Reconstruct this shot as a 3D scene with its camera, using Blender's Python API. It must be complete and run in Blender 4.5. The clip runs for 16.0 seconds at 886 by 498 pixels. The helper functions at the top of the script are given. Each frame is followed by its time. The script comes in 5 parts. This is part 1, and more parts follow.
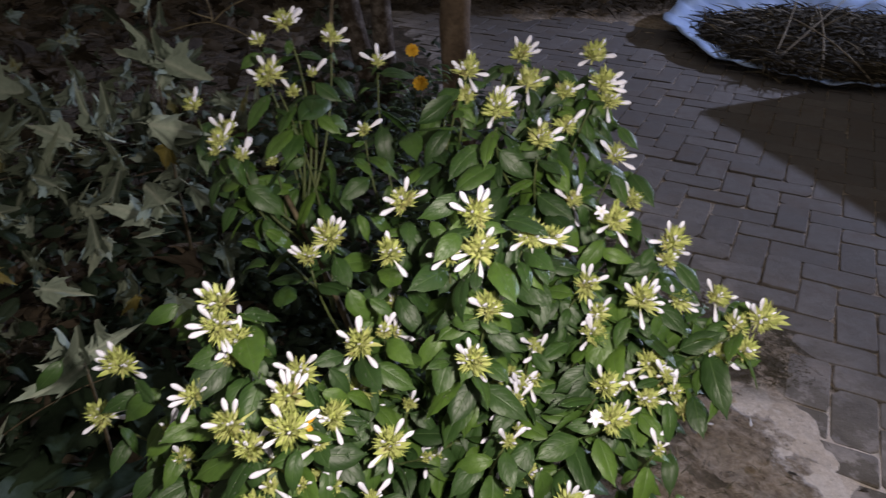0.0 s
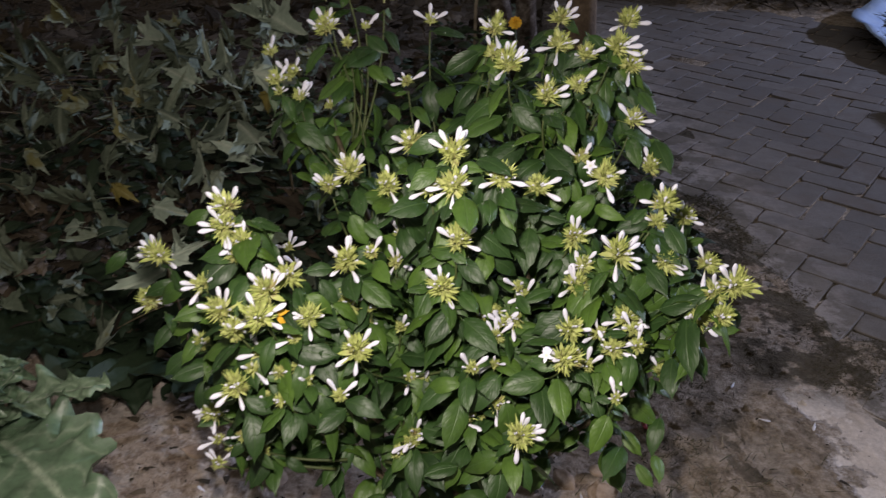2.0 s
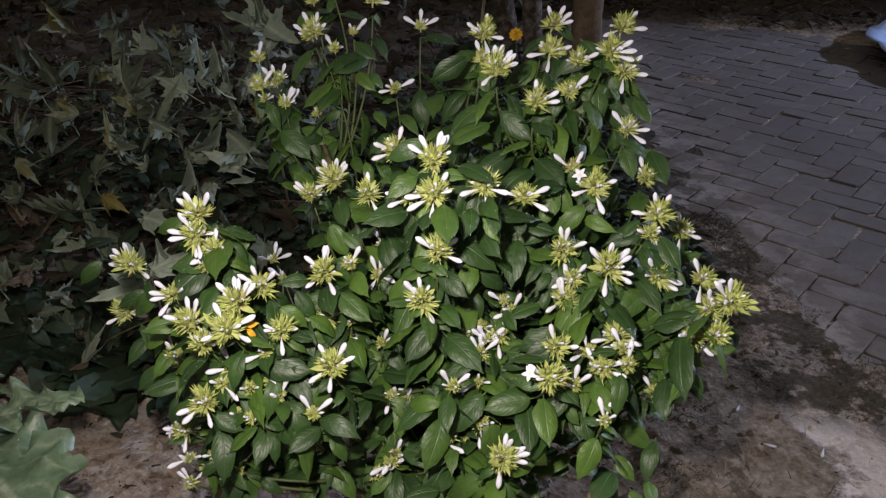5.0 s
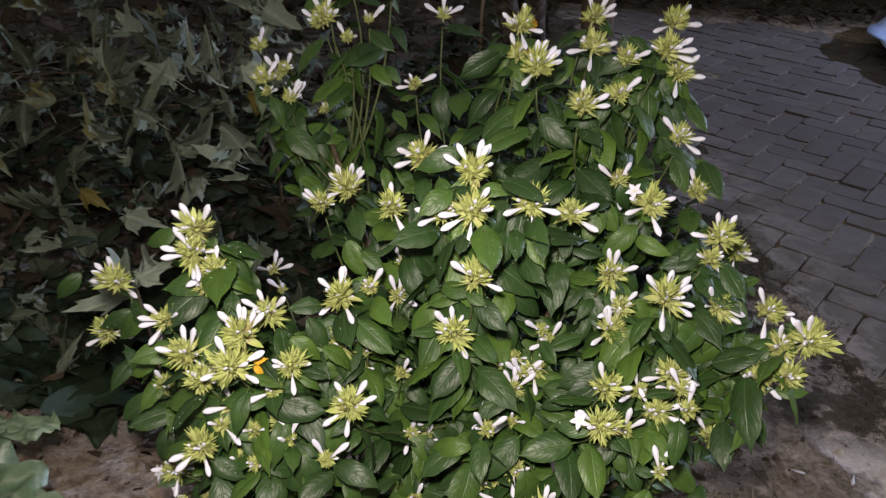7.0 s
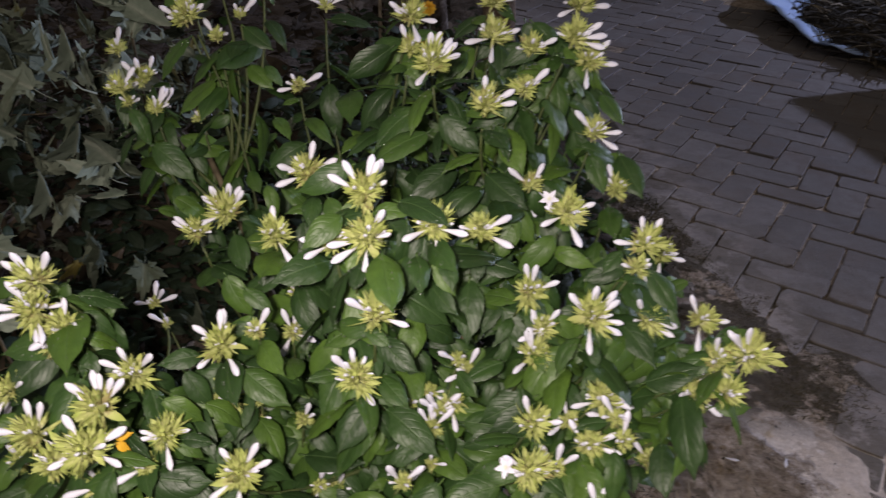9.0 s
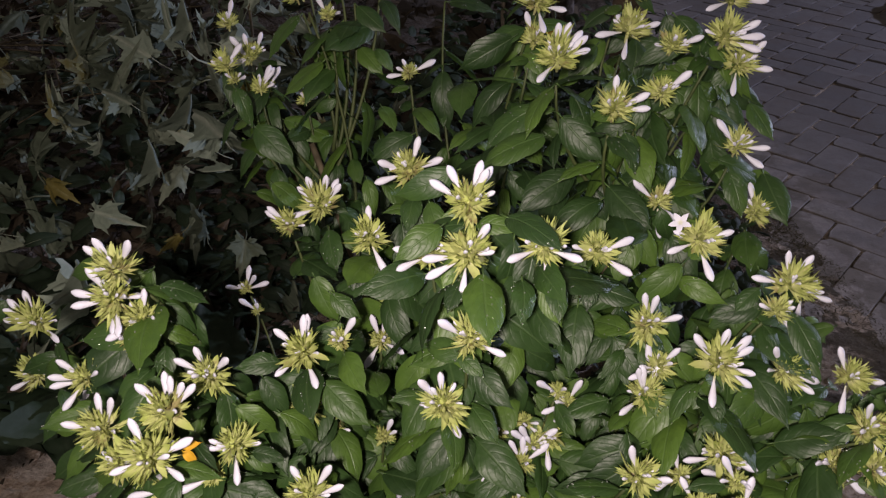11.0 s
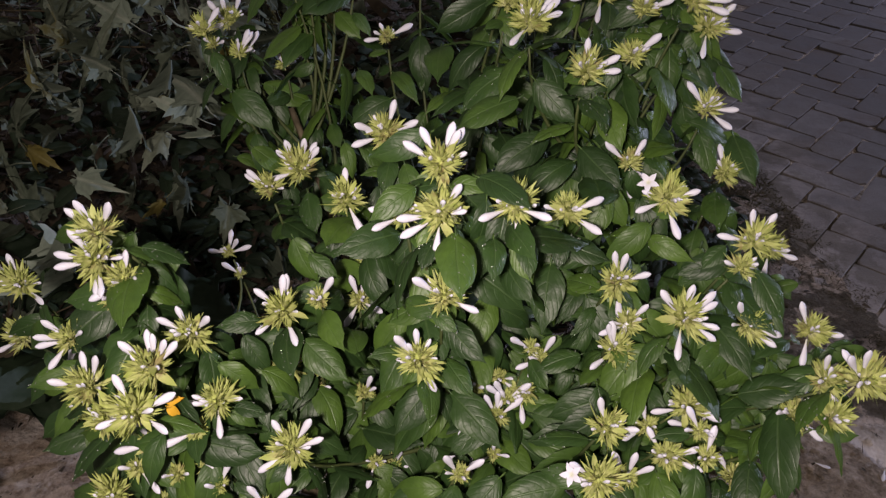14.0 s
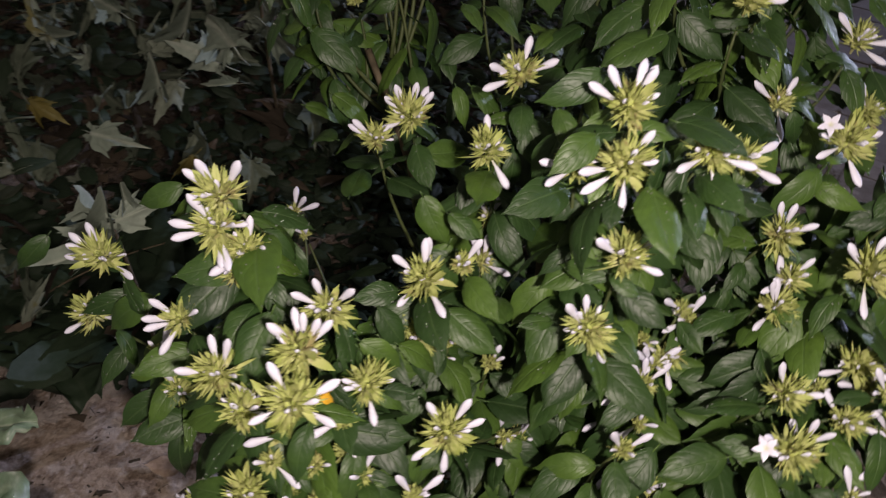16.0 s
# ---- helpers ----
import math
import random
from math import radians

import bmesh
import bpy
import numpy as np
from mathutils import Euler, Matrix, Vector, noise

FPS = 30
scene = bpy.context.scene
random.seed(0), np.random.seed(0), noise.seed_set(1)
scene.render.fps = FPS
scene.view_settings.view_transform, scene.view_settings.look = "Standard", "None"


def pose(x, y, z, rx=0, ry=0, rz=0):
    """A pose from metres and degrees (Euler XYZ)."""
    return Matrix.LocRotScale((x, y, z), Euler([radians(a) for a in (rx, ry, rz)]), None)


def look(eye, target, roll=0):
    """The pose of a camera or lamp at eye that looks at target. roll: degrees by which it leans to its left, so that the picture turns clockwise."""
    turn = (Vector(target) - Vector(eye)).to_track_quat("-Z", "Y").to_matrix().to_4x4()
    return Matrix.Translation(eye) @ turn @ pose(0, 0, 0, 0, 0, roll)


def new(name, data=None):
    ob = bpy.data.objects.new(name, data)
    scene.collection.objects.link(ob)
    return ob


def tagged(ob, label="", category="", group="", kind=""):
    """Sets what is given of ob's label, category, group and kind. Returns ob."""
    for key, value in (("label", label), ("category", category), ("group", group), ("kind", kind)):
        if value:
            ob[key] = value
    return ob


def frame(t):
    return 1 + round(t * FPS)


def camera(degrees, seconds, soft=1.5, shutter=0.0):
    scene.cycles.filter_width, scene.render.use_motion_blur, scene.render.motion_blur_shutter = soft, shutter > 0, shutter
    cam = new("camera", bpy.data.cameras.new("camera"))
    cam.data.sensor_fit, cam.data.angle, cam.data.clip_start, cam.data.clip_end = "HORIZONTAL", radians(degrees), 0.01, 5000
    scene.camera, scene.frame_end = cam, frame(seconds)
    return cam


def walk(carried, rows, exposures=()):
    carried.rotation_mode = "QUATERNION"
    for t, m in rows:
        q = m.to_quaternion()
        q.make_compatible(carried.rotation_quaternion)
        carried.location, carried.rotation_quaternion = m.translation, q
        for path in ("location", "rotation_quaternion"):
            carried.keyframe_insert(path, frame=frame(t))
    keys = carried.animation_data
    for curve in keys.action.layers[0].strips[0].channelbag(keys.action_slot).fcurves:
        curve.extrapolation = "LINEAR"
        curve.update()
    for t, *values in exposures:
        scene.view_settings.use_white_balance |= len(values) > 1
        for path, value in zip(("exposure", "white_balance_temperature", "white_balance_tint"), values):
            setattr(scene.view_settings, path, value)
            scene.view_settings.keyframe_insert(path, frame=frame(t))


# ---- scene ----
cam = camera(59.5, 16.0, soft=1.3, shutter=0.7)
PATH = [
    (0, (0.034, -0.004, 1.169), (0.042, 1.739, 0.189), 2.0),
    (0.5, (0.034, -0.014, 1.157), (-0.059, 1.744, 0.207), 1.9),
    (1, (0.09, -0.013, 1.149), (-0.113, 1.753, 0.232), 1.3),
    (1.5, (0.241, -0.041, 1.143), (-0.112, 1.679, 0.186), 1.1),
    (2, (0.29, -0.081, 1.155), (-0.156, 1.587, 0.147), 0.8),
    (2.5, (0.301, -0.1, 1.161), (-0.196, 1.554, 0.151), 0.1),
    (3, (0.322, -0.101, 1.165), (-0.181, 1.574, 0.194), 0.1),
    (3.2, (0.336, -0.095, 1.161), (-0.158, 1.589, 0.201), 0.2),
    (5.3, (0.31, -0.027, 1.121), (-0.18, 1.653, 0.153), 0.9),
    (5.5, (0.302, -0.02, 1.12), (-0.193, 1.657, 0.15), 0.9),
    (6, (0.284, 0.011, 1.119), (-0.212, 1.693, 0.157), 1.0),
    (6.5, (0.263, 0.033, 1.112), (-0.218, 1.72, 0.152), 1.8),
    (7, (0.225, 0.068, 1.099), (-0.203, 1.749, 0.104), 2.7),
    (7.5, (0.191, 0.106, 1.083), (-0.114, 1.802, 0.068), 3.7),
    (8, (0.196, 0.132, 1.08), (-0.017, 1.831, 0.048), 4.1),
    (8.5, (0.24, 0.168, 1.093), (0.069, 1.875, 0.066), 3.9),
    (9, (0.221, 0.186, 1.084), (-0.002, 1.886, 0.054), 2.1),
    (9.5, (0.202, 0.208, 1.079), (-0.159, 1.865, 0.019), 1.3),
    (9.7, (0.198, 0.215, 1.078), (-0.215, 1.858, 0.014), 1.1),
    (12, (0.206, 0.287, 1.066), (-0.272, 1.885, -0.037), 2.2),
    (12.5, (0.205, 0.285, 1.069), (-0.259, 1.873, -0.054), 2.2),
    (13, (0.204, 0.281, 1.07), (-0.246, 1.871, -0.056), 2.4),
    (13.5, (0.212, 0.258, 1.078), (-0.234, 1.838, -0.064), 2.5),
    (14, (0.219, 0.252, 1.074), (-0.21, 1.832, -0.074), 2.5),
    (14.5, (0.208, 0.269, 1.057), (-0.249, 1.833, -0.103), 2.0),
    (15, (0.177, 0.278, 1.042), (-0.342, 1.801, -0.146), 1.8),
    (15.5, (0.121, 0.283, 1.036), (-0.334, 1.799, -0.186), 2.7),
    (16, (0.039, 0.274, 1.029), (-0.237, 1.811, -0.221), 3.9),
]
walk(cam, [(t, look(eye, target, roll)) for t, eye, target, roll in PATH],
     exposures=[(0, 0.18, 6650, 13), (1.2, 0.14, 6650, 13), (3, 0.11, 6600, 12), (6, 0.12, 6650, 12), (8.5, 0.14, 6700, 15), (9.2, -0.03, 6700, 17), (12, -0.11, 6800, 20), (14, -0.14, 6800, 20), (15.2, -0.20, 6800, 20), (16, -0.12, 6800, 20)])

# ---- light: a phone lamp over the walk, a bluish street lamp behind the yard, a dim night sky ----
world = bpy.data.worlds.new("night")
scene.world = world
world.use_nodes = True
world.node_tree.nodes["Background"].inputs[0].default_value = (0.50, 0.468, 0.42, 1)
world.node_tree.nodes["Background"].inputs[1].default_value = 0.27


def lamp(name, kind, m, power, colour, size):
    data = bpy.data.lights.new(name, kind)
    data.energy, data.color, data.shadow_soft_size = power, colour, size
    ob = new(name, data)
    ob.matrix_world = m
    return data


phone_lamp = lamp("phone_lamp", "SPOT", look((0.185, 0.10, 1.155), (0.08, 0.70, 0.36)), 39.5, (1.0, 0.91, 0.825), 0.022)
phone_lamp.spot_size, phone_lamp.spot_blend = radians(134), 1.0
street_lamp = lamp("street_lamp", "SPOT", look((7.6, 6.8, 3.3), (1.95, 3.4, 0.0)), 2050, (0.60, 0.69, 1.0), 0.045)
street_lamp.spot_size, street_lamp.spot_blend = radians(42), 0.75


# ---- helpers for meshes and materials ----
WORLD = {}
rng = random.Random(11)


def thing(name, label, category, at=(0, 0, 0), group="", kind=""):
    ob = new(name)
    ob.empty_display_size = 0.05
    ob.matrix_basis = Matrix.Translation(at)
    WORLD[ob] = Matrix.Translation(at)
    return tagged(ob, label, category, group, kind)


def place(ob, parent, m):
    WORLD[ob] = m
    if parent:
        ob.parent = parent
        ob.matrix_basis = WORLD[parent].inverted() @ m
    else:
        ob.matrix_basis = m
    return ob


def finish(name, bm, material, smooth=True):
    mesh = bpy.data.meshes.new(name)
    for f in bm.faces:
        f.smooth = smooth
    bm.to_mesh(mesh)
    bm.free()
    mesh.materials.append(material)
    return mesh


def part(name, mesh, parent, m=Matrix(), label="", kind=""):
    return tagged(place(new(name, mesh), parent, m), label, kind=kind)


def raw_mesh(name, verts, faces, material, uvs=None, smooth=True):
    mesh = bpy.data.meshes.new(name)
    mesh.from_pydata(verts, [], faces)
    if uvs:
        layer = mesh.uv_layers.new(name="UVMap")
        for loop in mesh.loops:
            layer.data[loop.index].uv = uvs[loop.vertex_index]
    mesh.polygons.foreach_set("use_smooth", [smooth] * len(mesh.polygons))
    mesh.materials.append(material)
    mesh.update()
    return mesh


class Heap:
    """Gathers many small pieces into one mesh."""

    def __init__(self):
        self.v, self.f, self.uv = [], [], []

    def add(self, proto, m):
        n = len(self.v)
        verts, faces, uvs = proto
        self.v += [tuple(m @ Vector(p)) for p in verts]
        self.f += [tuple(i + n for i in f) for f in faces]
        self.uv += uvs if uvs else [(0, 0)] * len(verts)

    def mesh(self, name, material, smooth=True):
        return raw_mesh(name, self.v, self.f, material, self.uv, smooth)


def tube(points, r0, r1, sides=6):
    """Tapered round stalk along points: verts, faces, uvs."""
    pts = [Vector(p) for p in points]
    verts, faces, uvs = [], [], []
    side = Vector((0.31, 0.77, 0.2))
    for i, p in enumerate(pts):
        d = (pts[min(i + 1, len(pts) - 1)] - pts[max(i - 1, 0)]).normalized()
        a = d.cross(side).normalized()
        b = d.cross(a)
        r = r0 + (r1 - r0) * i / (len(pts) - 1)
        for k in range(sides):
            w = 2 * math.pi * k / sides
            verts.append(tuple(p + a * (r * math.cos(w)) + b * (r * math.sin(w))))
            uvs.append((k / sides, i / (len(pts) - 1)))
    for i in range(len(pts) - 1):
        for k in range(sides):
            q = (k + 1) % sides
            faces.append((i * sides + k, i * sides + q, (i + 1) * sides + q, (i + 1) * sides + k))
    faces.append(tuple(range(sides))[::-1])
    faces.append(tuple((len(pts) - 1) * sides + k for k in range(sides)))
    return verts, faces, uvs


def bend(p0, p1, p2, n):
    p0, p1, p2 = Vector(p0), Vector(p1), Vector(p2)
    return [p0 * (1 - s) ** 2 + p1 * (2 * s * (1 - s)) + p2 * s * s for s in (i / n for i in range(n + 1))]


def basis(origin, along, up, scale=1.0):
    """Pose with x along, z near up."""
    x = Vector(along).normalized()
    y = Vector(up).cross(x)
    y = y.normalized() if y.length > 1e-4 else x.orthogonal().normalized()
    z = x.cross(y)
    m = Matrix((x, y, z)).transposed().to_4x4()
    m.translation = origin
    return m @ Matrix.Diagonal((scale, scale, scale, 1))


class Mat:
    """Small builder for node materials."""

    def __init__(self, name, rough=0.6, spec=0.4, metal=0.0):
        self.m = bpy.data.materials.new(name)
        self.m.use_nodes = True
        self.t = self.m.node_tree
        self.b = self.t.nodes["Principled BSDF"]
        self.b.inputs["Roughness"].default_value = rough
        self.b.inputs["Specular IOR Level"].default_value = spec
        self.b.inputs["Metallic"].default_value = metal

    def node(self, kind, **settings):
        n = self.t.nodes.new(kind)
        for k, v in settings.items():
            if k == "blend_type":
                n.blend_type = v
            elif k == "data_type":
                n.data_type = v
            elif k == "operation":
                n.operation = v
        return n

    def link(self, a, b):
        self.t.links.new(a, b)

    def math(self, op, a, b=None):
        n = self.node("ShaderNodeMath", operation=op)
        for i, v in enumerate((a, b)):
            if v is None:
                continue
            if isinstance(v, (int, float)):
                n.inputs[i].default_value = v
            else:
                self.link(v, n.inputs[i])
        return n.outputs[0]

    def coords(self, which="Object"):
        return self.node("ShaderNodeTexCoord").outputs[which]

    def position(self):
        return self.node("ShaderNodeNewGeometry").outputs["Position"]

    def noise(self, vec, scale, detail=4.0, rough=0.6, out="Fac"):
        n = self.node("ShaderNodeTexNoise")
        n.inputs["Scale"].default_value, n.inputs["Detail"].default_value, n.inputs["Roughness"].default_value = scale, detail, rough
        if vec is not None:
            self.link(vec, n.inputs["Vector"])
        return n.outputs[out]

    def ramp(self, fac, *stops):
        n = self.node("ShaderNodeValToRGB")
        e = n.color_ramp.elements
        while len(e) < len(stops):
            e.new(0.5)
        for el, (p, c) in zip(e, stops):
            el.position, el.color = p, (*c, 1) if len(c) == 3 else c
        self.link(fac, n.inputs[0])
        return n.outputs[0]

    def mix(self, fac, a, b, blend="MIX"):
        n = self.node("ShaderNodeMix", data_type="RGBA", blend_type=blend)
        for i, v in ((0, fac), (6, a), (7, b)):
            if isinstance(v, (int, float)):
                n.inputs[i].default_value = v
            elif isinstance(v, tuple):
                n.inputs[i].default_value = (*v, 1)
            else:
                self.link(v, n.inputs[i])
        return n.outputs[2]

    def chance(self):
        """A number of its own for each object and each loose piece."""
        a = self.node("ShaderNodeObjectInfo").outputs["Random"]
        b = self.node("ShaderNodeNewGeometry").outputs["Random Per Island"]
        return self.math("FRACT", self.math("ADD", a, b))

    def colour(self, c):
        if isinstance(c, tuple):
            self.b.inputs["Base Color"].default_value = (*c, 1)
        else:
            self.link(c, self.b.inputs["Base Color"])
        return self

    def rough(self, fac, lo, hi):
        n = self.node("ShaderNodeMapRange")
        n.inputs[3].default_value, n.inputs[4].default_value = lo, hi
        self.link(fac, n.inputs[0])
        self.link(n.outputs[0], self.b.inputs["Roughness"])
        return self

    def bump(self, fac, strength, distance):
        n = self.node("ShaderNodeBump")
        n.inputs["Strength"].default_value, n.inputs["Distance"].default_value = strength, distance
        self.link(fac, n.inputs["Height"])
        self.link(n.outputs[0], self.b.inputs["Normal"])
        return self


def leaf_material(name, dark, mid, light, vein, rough, spec, dry=None, mottle=0.30, ribs=0.26, side=0.12, patch=0.5):
    k = Mat(name, rough, spec)
    uv = k.node("ShaderNodeSeparateXYZ")
    k.link(k.coords("UV"), uv.inputs[0])
    u = k.math("ABSOLUTE", k.math("SUBTRACT", uv.outputs[0], 0.5))
    v = uv.outputs[1]
    bent = k.math("ADD", k.math("MULTIPLY", u, 1.6), k.math("MULTIPLY", k.math("MULTIPLY", u, u), 5.5))
    bent = k.math("ADD", bent, k.math("MULTIPLY", k.noise(k.position(), 40.0, 2), 0.5))
    lateral = k.math("FRACT", k.math("SUBTRACT", k.math("MULTIPLY", v, 6.0), bent))
    lateral = k.math("ABSOLUTE", k.math("SUBTRACT", lateral, 0.5))
    lines = k.ramp(lateral, (0.0, (1, 1, 1)), (0.12, (0.25, 0.25, 0.25)), (0.34, (0, 0, 0)))
    rib = k.ramp(u, (0.012, (1, 1, 1)), (0.045, (0, 0, 0)))
    veins = k.math("MAXIMUM", k.math("MULTIPLY", lines, 0.55), rib)
    grain = k.noise(k.position(), 90.0, 5)
    blotch = k.noise(k.position(), 26.0, 4)
    base = k.ramp(k.math("ADD", k.math("MULTIPLY", k.chance(), 0.62), k.math("MULTIPLY", blotch, patch)), (0.12, dark), (0.55, mid), (0.98, light))
    base = k.mix(k.math("MULTIPLY", k.math("MAXIMUM", k.math("MULTIPLY", lines, side), rib), ribs), base, vein)
    base = k.mix(k.ramp(grain, (0.35, (0, 0, 0)), (0.75, (mottle, mottle, mottle))), base, tuple(c * 0.45 for c in mid))
    if dry:
        base = k.mix(k.ramp(k.math("ADD", k.math("MULTIPLY", k.chance(), 0.75), k.math("MULTIPLY", blotch, 0.5)), (0.95, (0, 0, 0)), (1.02, (0.9, 0.9, 0.9))), base, dry)
    k.colour(base)
    k.rough(grain, rough - 0.08, rough + 0.15)
    k.bump(k.math("SUBTRACT", k.math("ADD", k.math("MULTIPLY", grain, 0.5), k.math("MULTIPLY", blotch, 1.5)), k.math("MULTIPLY", veins, 0.28)), 0.6, 0.0020)
    return k.m


LEAF = leaf_material("shrub_leaf", (0.0135, 0.033, 0.011), (0.033, 0.077, 0.0185), (0.094, 0.176, 0.026), (0.10, 0.17, 0.06), 0.42, 0.42)
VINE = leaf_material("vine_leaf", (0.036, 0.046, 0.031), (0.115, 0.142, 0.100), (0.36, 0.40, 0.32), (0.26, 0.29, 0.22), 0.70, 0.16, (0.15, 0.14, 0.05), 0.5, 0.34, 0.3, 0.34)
# Lighter copy of the vine leaf: lamplight on the upper leaves put into colour.
LIT_VINE = leaf_material("lit_vine_leaf", (0.15, 0.190, 0.147), (0.243, 0.295, 0.235), (0.36, 0.415, 0.34), (0.44, 0.47, 0.39), 0.70, 0.2, None, 0.35, 0.45, 0.3, 0.3)
YELLOW = leaf_material("yellowed_leaf", (0.10, 0.085, 0.020), (0.19, 0.155, 0.038), (0.28, 0.23, 0.07), (0.26, 0.23, 0.10), 0.65, 0.25, None, 0.6)
GREENS = leaf_material("garden_greens", (0.083, 0.146, 0.083), (0.132, 0.206, 0.126), (0.22, 0.305, 0.195), (0.40, 0.47, 0.35), 0.38, 0.58, None, 0.7, 0.75, 0.55)
# Near-black green for low leaves, with shade put into the colour.
SHADED_GREEN = leaf_material("dark_shaded_leaf", (0.012, 0.022, 0.012), (0.018, 0.034, 0.017), (0.026, 0.045, 0.022), (0.06, 0.08, 0.05), 0.6, 0.3)

k = Mat("bract", 0.55, 0.35)
uv = k.node("ShaderNodeSeparateXYZ")
k.link(k.coords("UV"), uv.inputs[0])
c = k.ramp(k.math("ADD", uv.outputs[1], k.math("MULTIPLY", k.noise(k.position(), 240.0, 3), 0.35)), (0.1, (0.66, 0.65, 0.40)), (0.5, (0.52, 0.555, 0.215)), (0.95, (0.33, 0.40, 0.095)))
c = k.mix(k.ramp(k.chance(), (0.0, (0, 0, 0)), (1.0, (0.5, 0.5, 0.5))), c, (0.52, 0.54, 0.22))
c = k.mix(k.ramp(k.noise(k.position(), 60.0, 4), (0.57, (0, 0, 0)), (0.68, (0.7, 0.7, 0.7))), c, (0.25, 0.17, 0.09))
BRACT = k.colour(c).bump(k.noise(k.position(), 500.0, 2), 0.2, 0.0006).m

k = Mat("petal", 0.5, 0.3)
uv = k.node("ShaderNodeSeparateXYZ")
k.link(k.coords("UV"), uv.inputs[0])
c = k.ramp(uv.outputs[1], (0.0, (0.60, 0.62, 0.42)), (0.25, (0.71, 0.71, 0.80)), (0.8, (0.75, 0.76, 0.89)))
c = k.mix(k.ramp(k.noise(k.position(), 150.0, 3), (0.45, (0, 0, 0)), (0.8, (0.30, 0.30, 0.30))), c, (0.70, 0.62, 0.70))
k.b.inputs["Subsurface Weight"].default_value = 0.0
PETAL = k.colour(c).bump(k.noise(k.position(), 260.0, 2), 0.15, 0.0006).m

k = Mat("water_drop", 0.05, 0.5)
k.b.inputs["Transmission Weight"].default_value = 0.8
k.b.inputs["IOR"].default_value = 1.33
DEW = k.colour((0.9, 0.95, 0.9)).m
k = Mat("green_stem", 0.55, 0.4)
STEM = k.colour(k.ramp(k.noise(k.position(), 45.0, 4), (0.3, (0.04, 0.058, 0.02)), (0.7, (0.09, 0.115, 0.038)))).m
k = Mat("woody_stem", 0.8, 0.2)
WOODY = k.colour(k.ramp(k.noise(k.position(), 60.0, 5), (0.3, (0.05, 0.04, 0.025)), (0.7, (0.17, 0.14, 0.09)))).m

k = Mat("soil", 0.95, 0.15)
p = k.position()
fine = k.noise(p, 55.0, 8, 0.7)
broad = k.noise(p, 5.2, 6, 0.7)
mid = k.noise(p, 14.0, 6, 0.7)
clod = k.noise(p, 24.0, 8, 0.75)
c = k.ramp(k.math("ADD", k.math("MULTIPLY", fine, 0.55), k.math("MULTIPLY", clod, 0.45)), (0.36, (0.14, 0.102, 0.075)), (0.45, (0.39, 0.295, 0.228)), (0.54, (0.60, 0.485, 0.395)), (0.68, (0.76, 0.65, 0.56)))
dust = k.ramp(k.math("ADD", k.math("MULTIPLY", broad, 0.65), k.math("MULTIPLY", mid, 0.35)), (0.49, (0, 0, 0)), (0.535, (1, 1, 1)))
sand = k.ramp(k.noise(p, 120.0, 5), (0.25, (0.62, 0.55, 0.51)), (0.75, (0.90, 0.82, 0.77)))
place_at = k.node("ShaderNodeSeparateXYZ")
k.link(p, place_at.inputs[0])
verge = k.math("ADD", place_at.outputs[0], k.math("MULTIPLY", place_at.outputs[1], 0.33))
verge = k.math("ADD", verge, k.math("ADD", k.math("MULTIPLY", k.math("SUBTRACT", broad, 0.5), 0.30), k.math("MULTIPLY", k.math("SUBTRACT", mid, 0.5), 0.30)))
damp = k.ramp(k.math("SUBTRACT", verge, 0.5), (0.10, (0, 0, 0)), (0.22, (0.92, 0.92, 0.92)), (0.64, (0.92, 0.92, 0.92)), (0.70, (0.3, 0.3, 0.3)), (0.84, (0.3, 0.3, 0.3)), (0.90, (0.92, 0.92, 0.92)))
c = k.mix(damp, c, k.ramp(k.math("ADD", k.math("MULTIPLY", fine, 0.4), k.math("MULTIPLY", clod, 0.6)), (0.40, (0.16, 0.129, 0.091)), (0.49, (0.34, 0.270, 0.203)), (0.57, (0.54, 0.440, 0.355)), (0.68, (0.68, 0.58, 0.51))))
verge = k.ramp(k.math("SUBTRACT", verge, 0.9), (0.25, (0, 0, 0)), (0.30, (1, 1, 1)), (0.50, (1, 1, 1)), (0.58, (0.15, 0.15, 0.15)))
verge = k.math("MULTIPLY", verge, k.ramp(k.math("MULTIPLY", place_at.outputs[1], 0.5), (0.67, (1, 1, 1)), (0.74, (0.12, 0.12, 0.12))))
west = k.ramp(place_at.outputs[0], (0.0, (0.85, 0.85, 0.85)), (0.4, (0.2, 0.2, 0.2)))
c = k.mix(k.math("MINIMUM", k.math("ADD", k.math("MULTIPLY", dust, west), k.math("MULTIPLY", verge, k.math("ADD", dust, 0.65))), 0.94), c, sand)
crust = k.ramp(k.noise(p, 8.5, 7, 0.72), (0.485, (0, 0, 0)), (0.53, (0.95, 0.95, 0.95)))
edge = k.ramp(k.math("ADD", place_at.outputs[0], k.math("MULTIPLY", place_at.outputs[1], 0.33)), (0.85, (0, 0, 0)), (1.05, (1, 1, 1)), (1.9, (1, 1, 1)), (2.4, (0, 0, 0)))
c = k.mix(k.math("MULTIPLY", crust, k.math("MULTIPLY", edge, k.math("SUBTRACT", 1.0, k.math("MULTIPLY", verge, 0.9)))), c, k.ramp(fine, (0.35, (0.055, 0.046, 0.029)), (0.65, (0.135, 0.108, 0.074))))
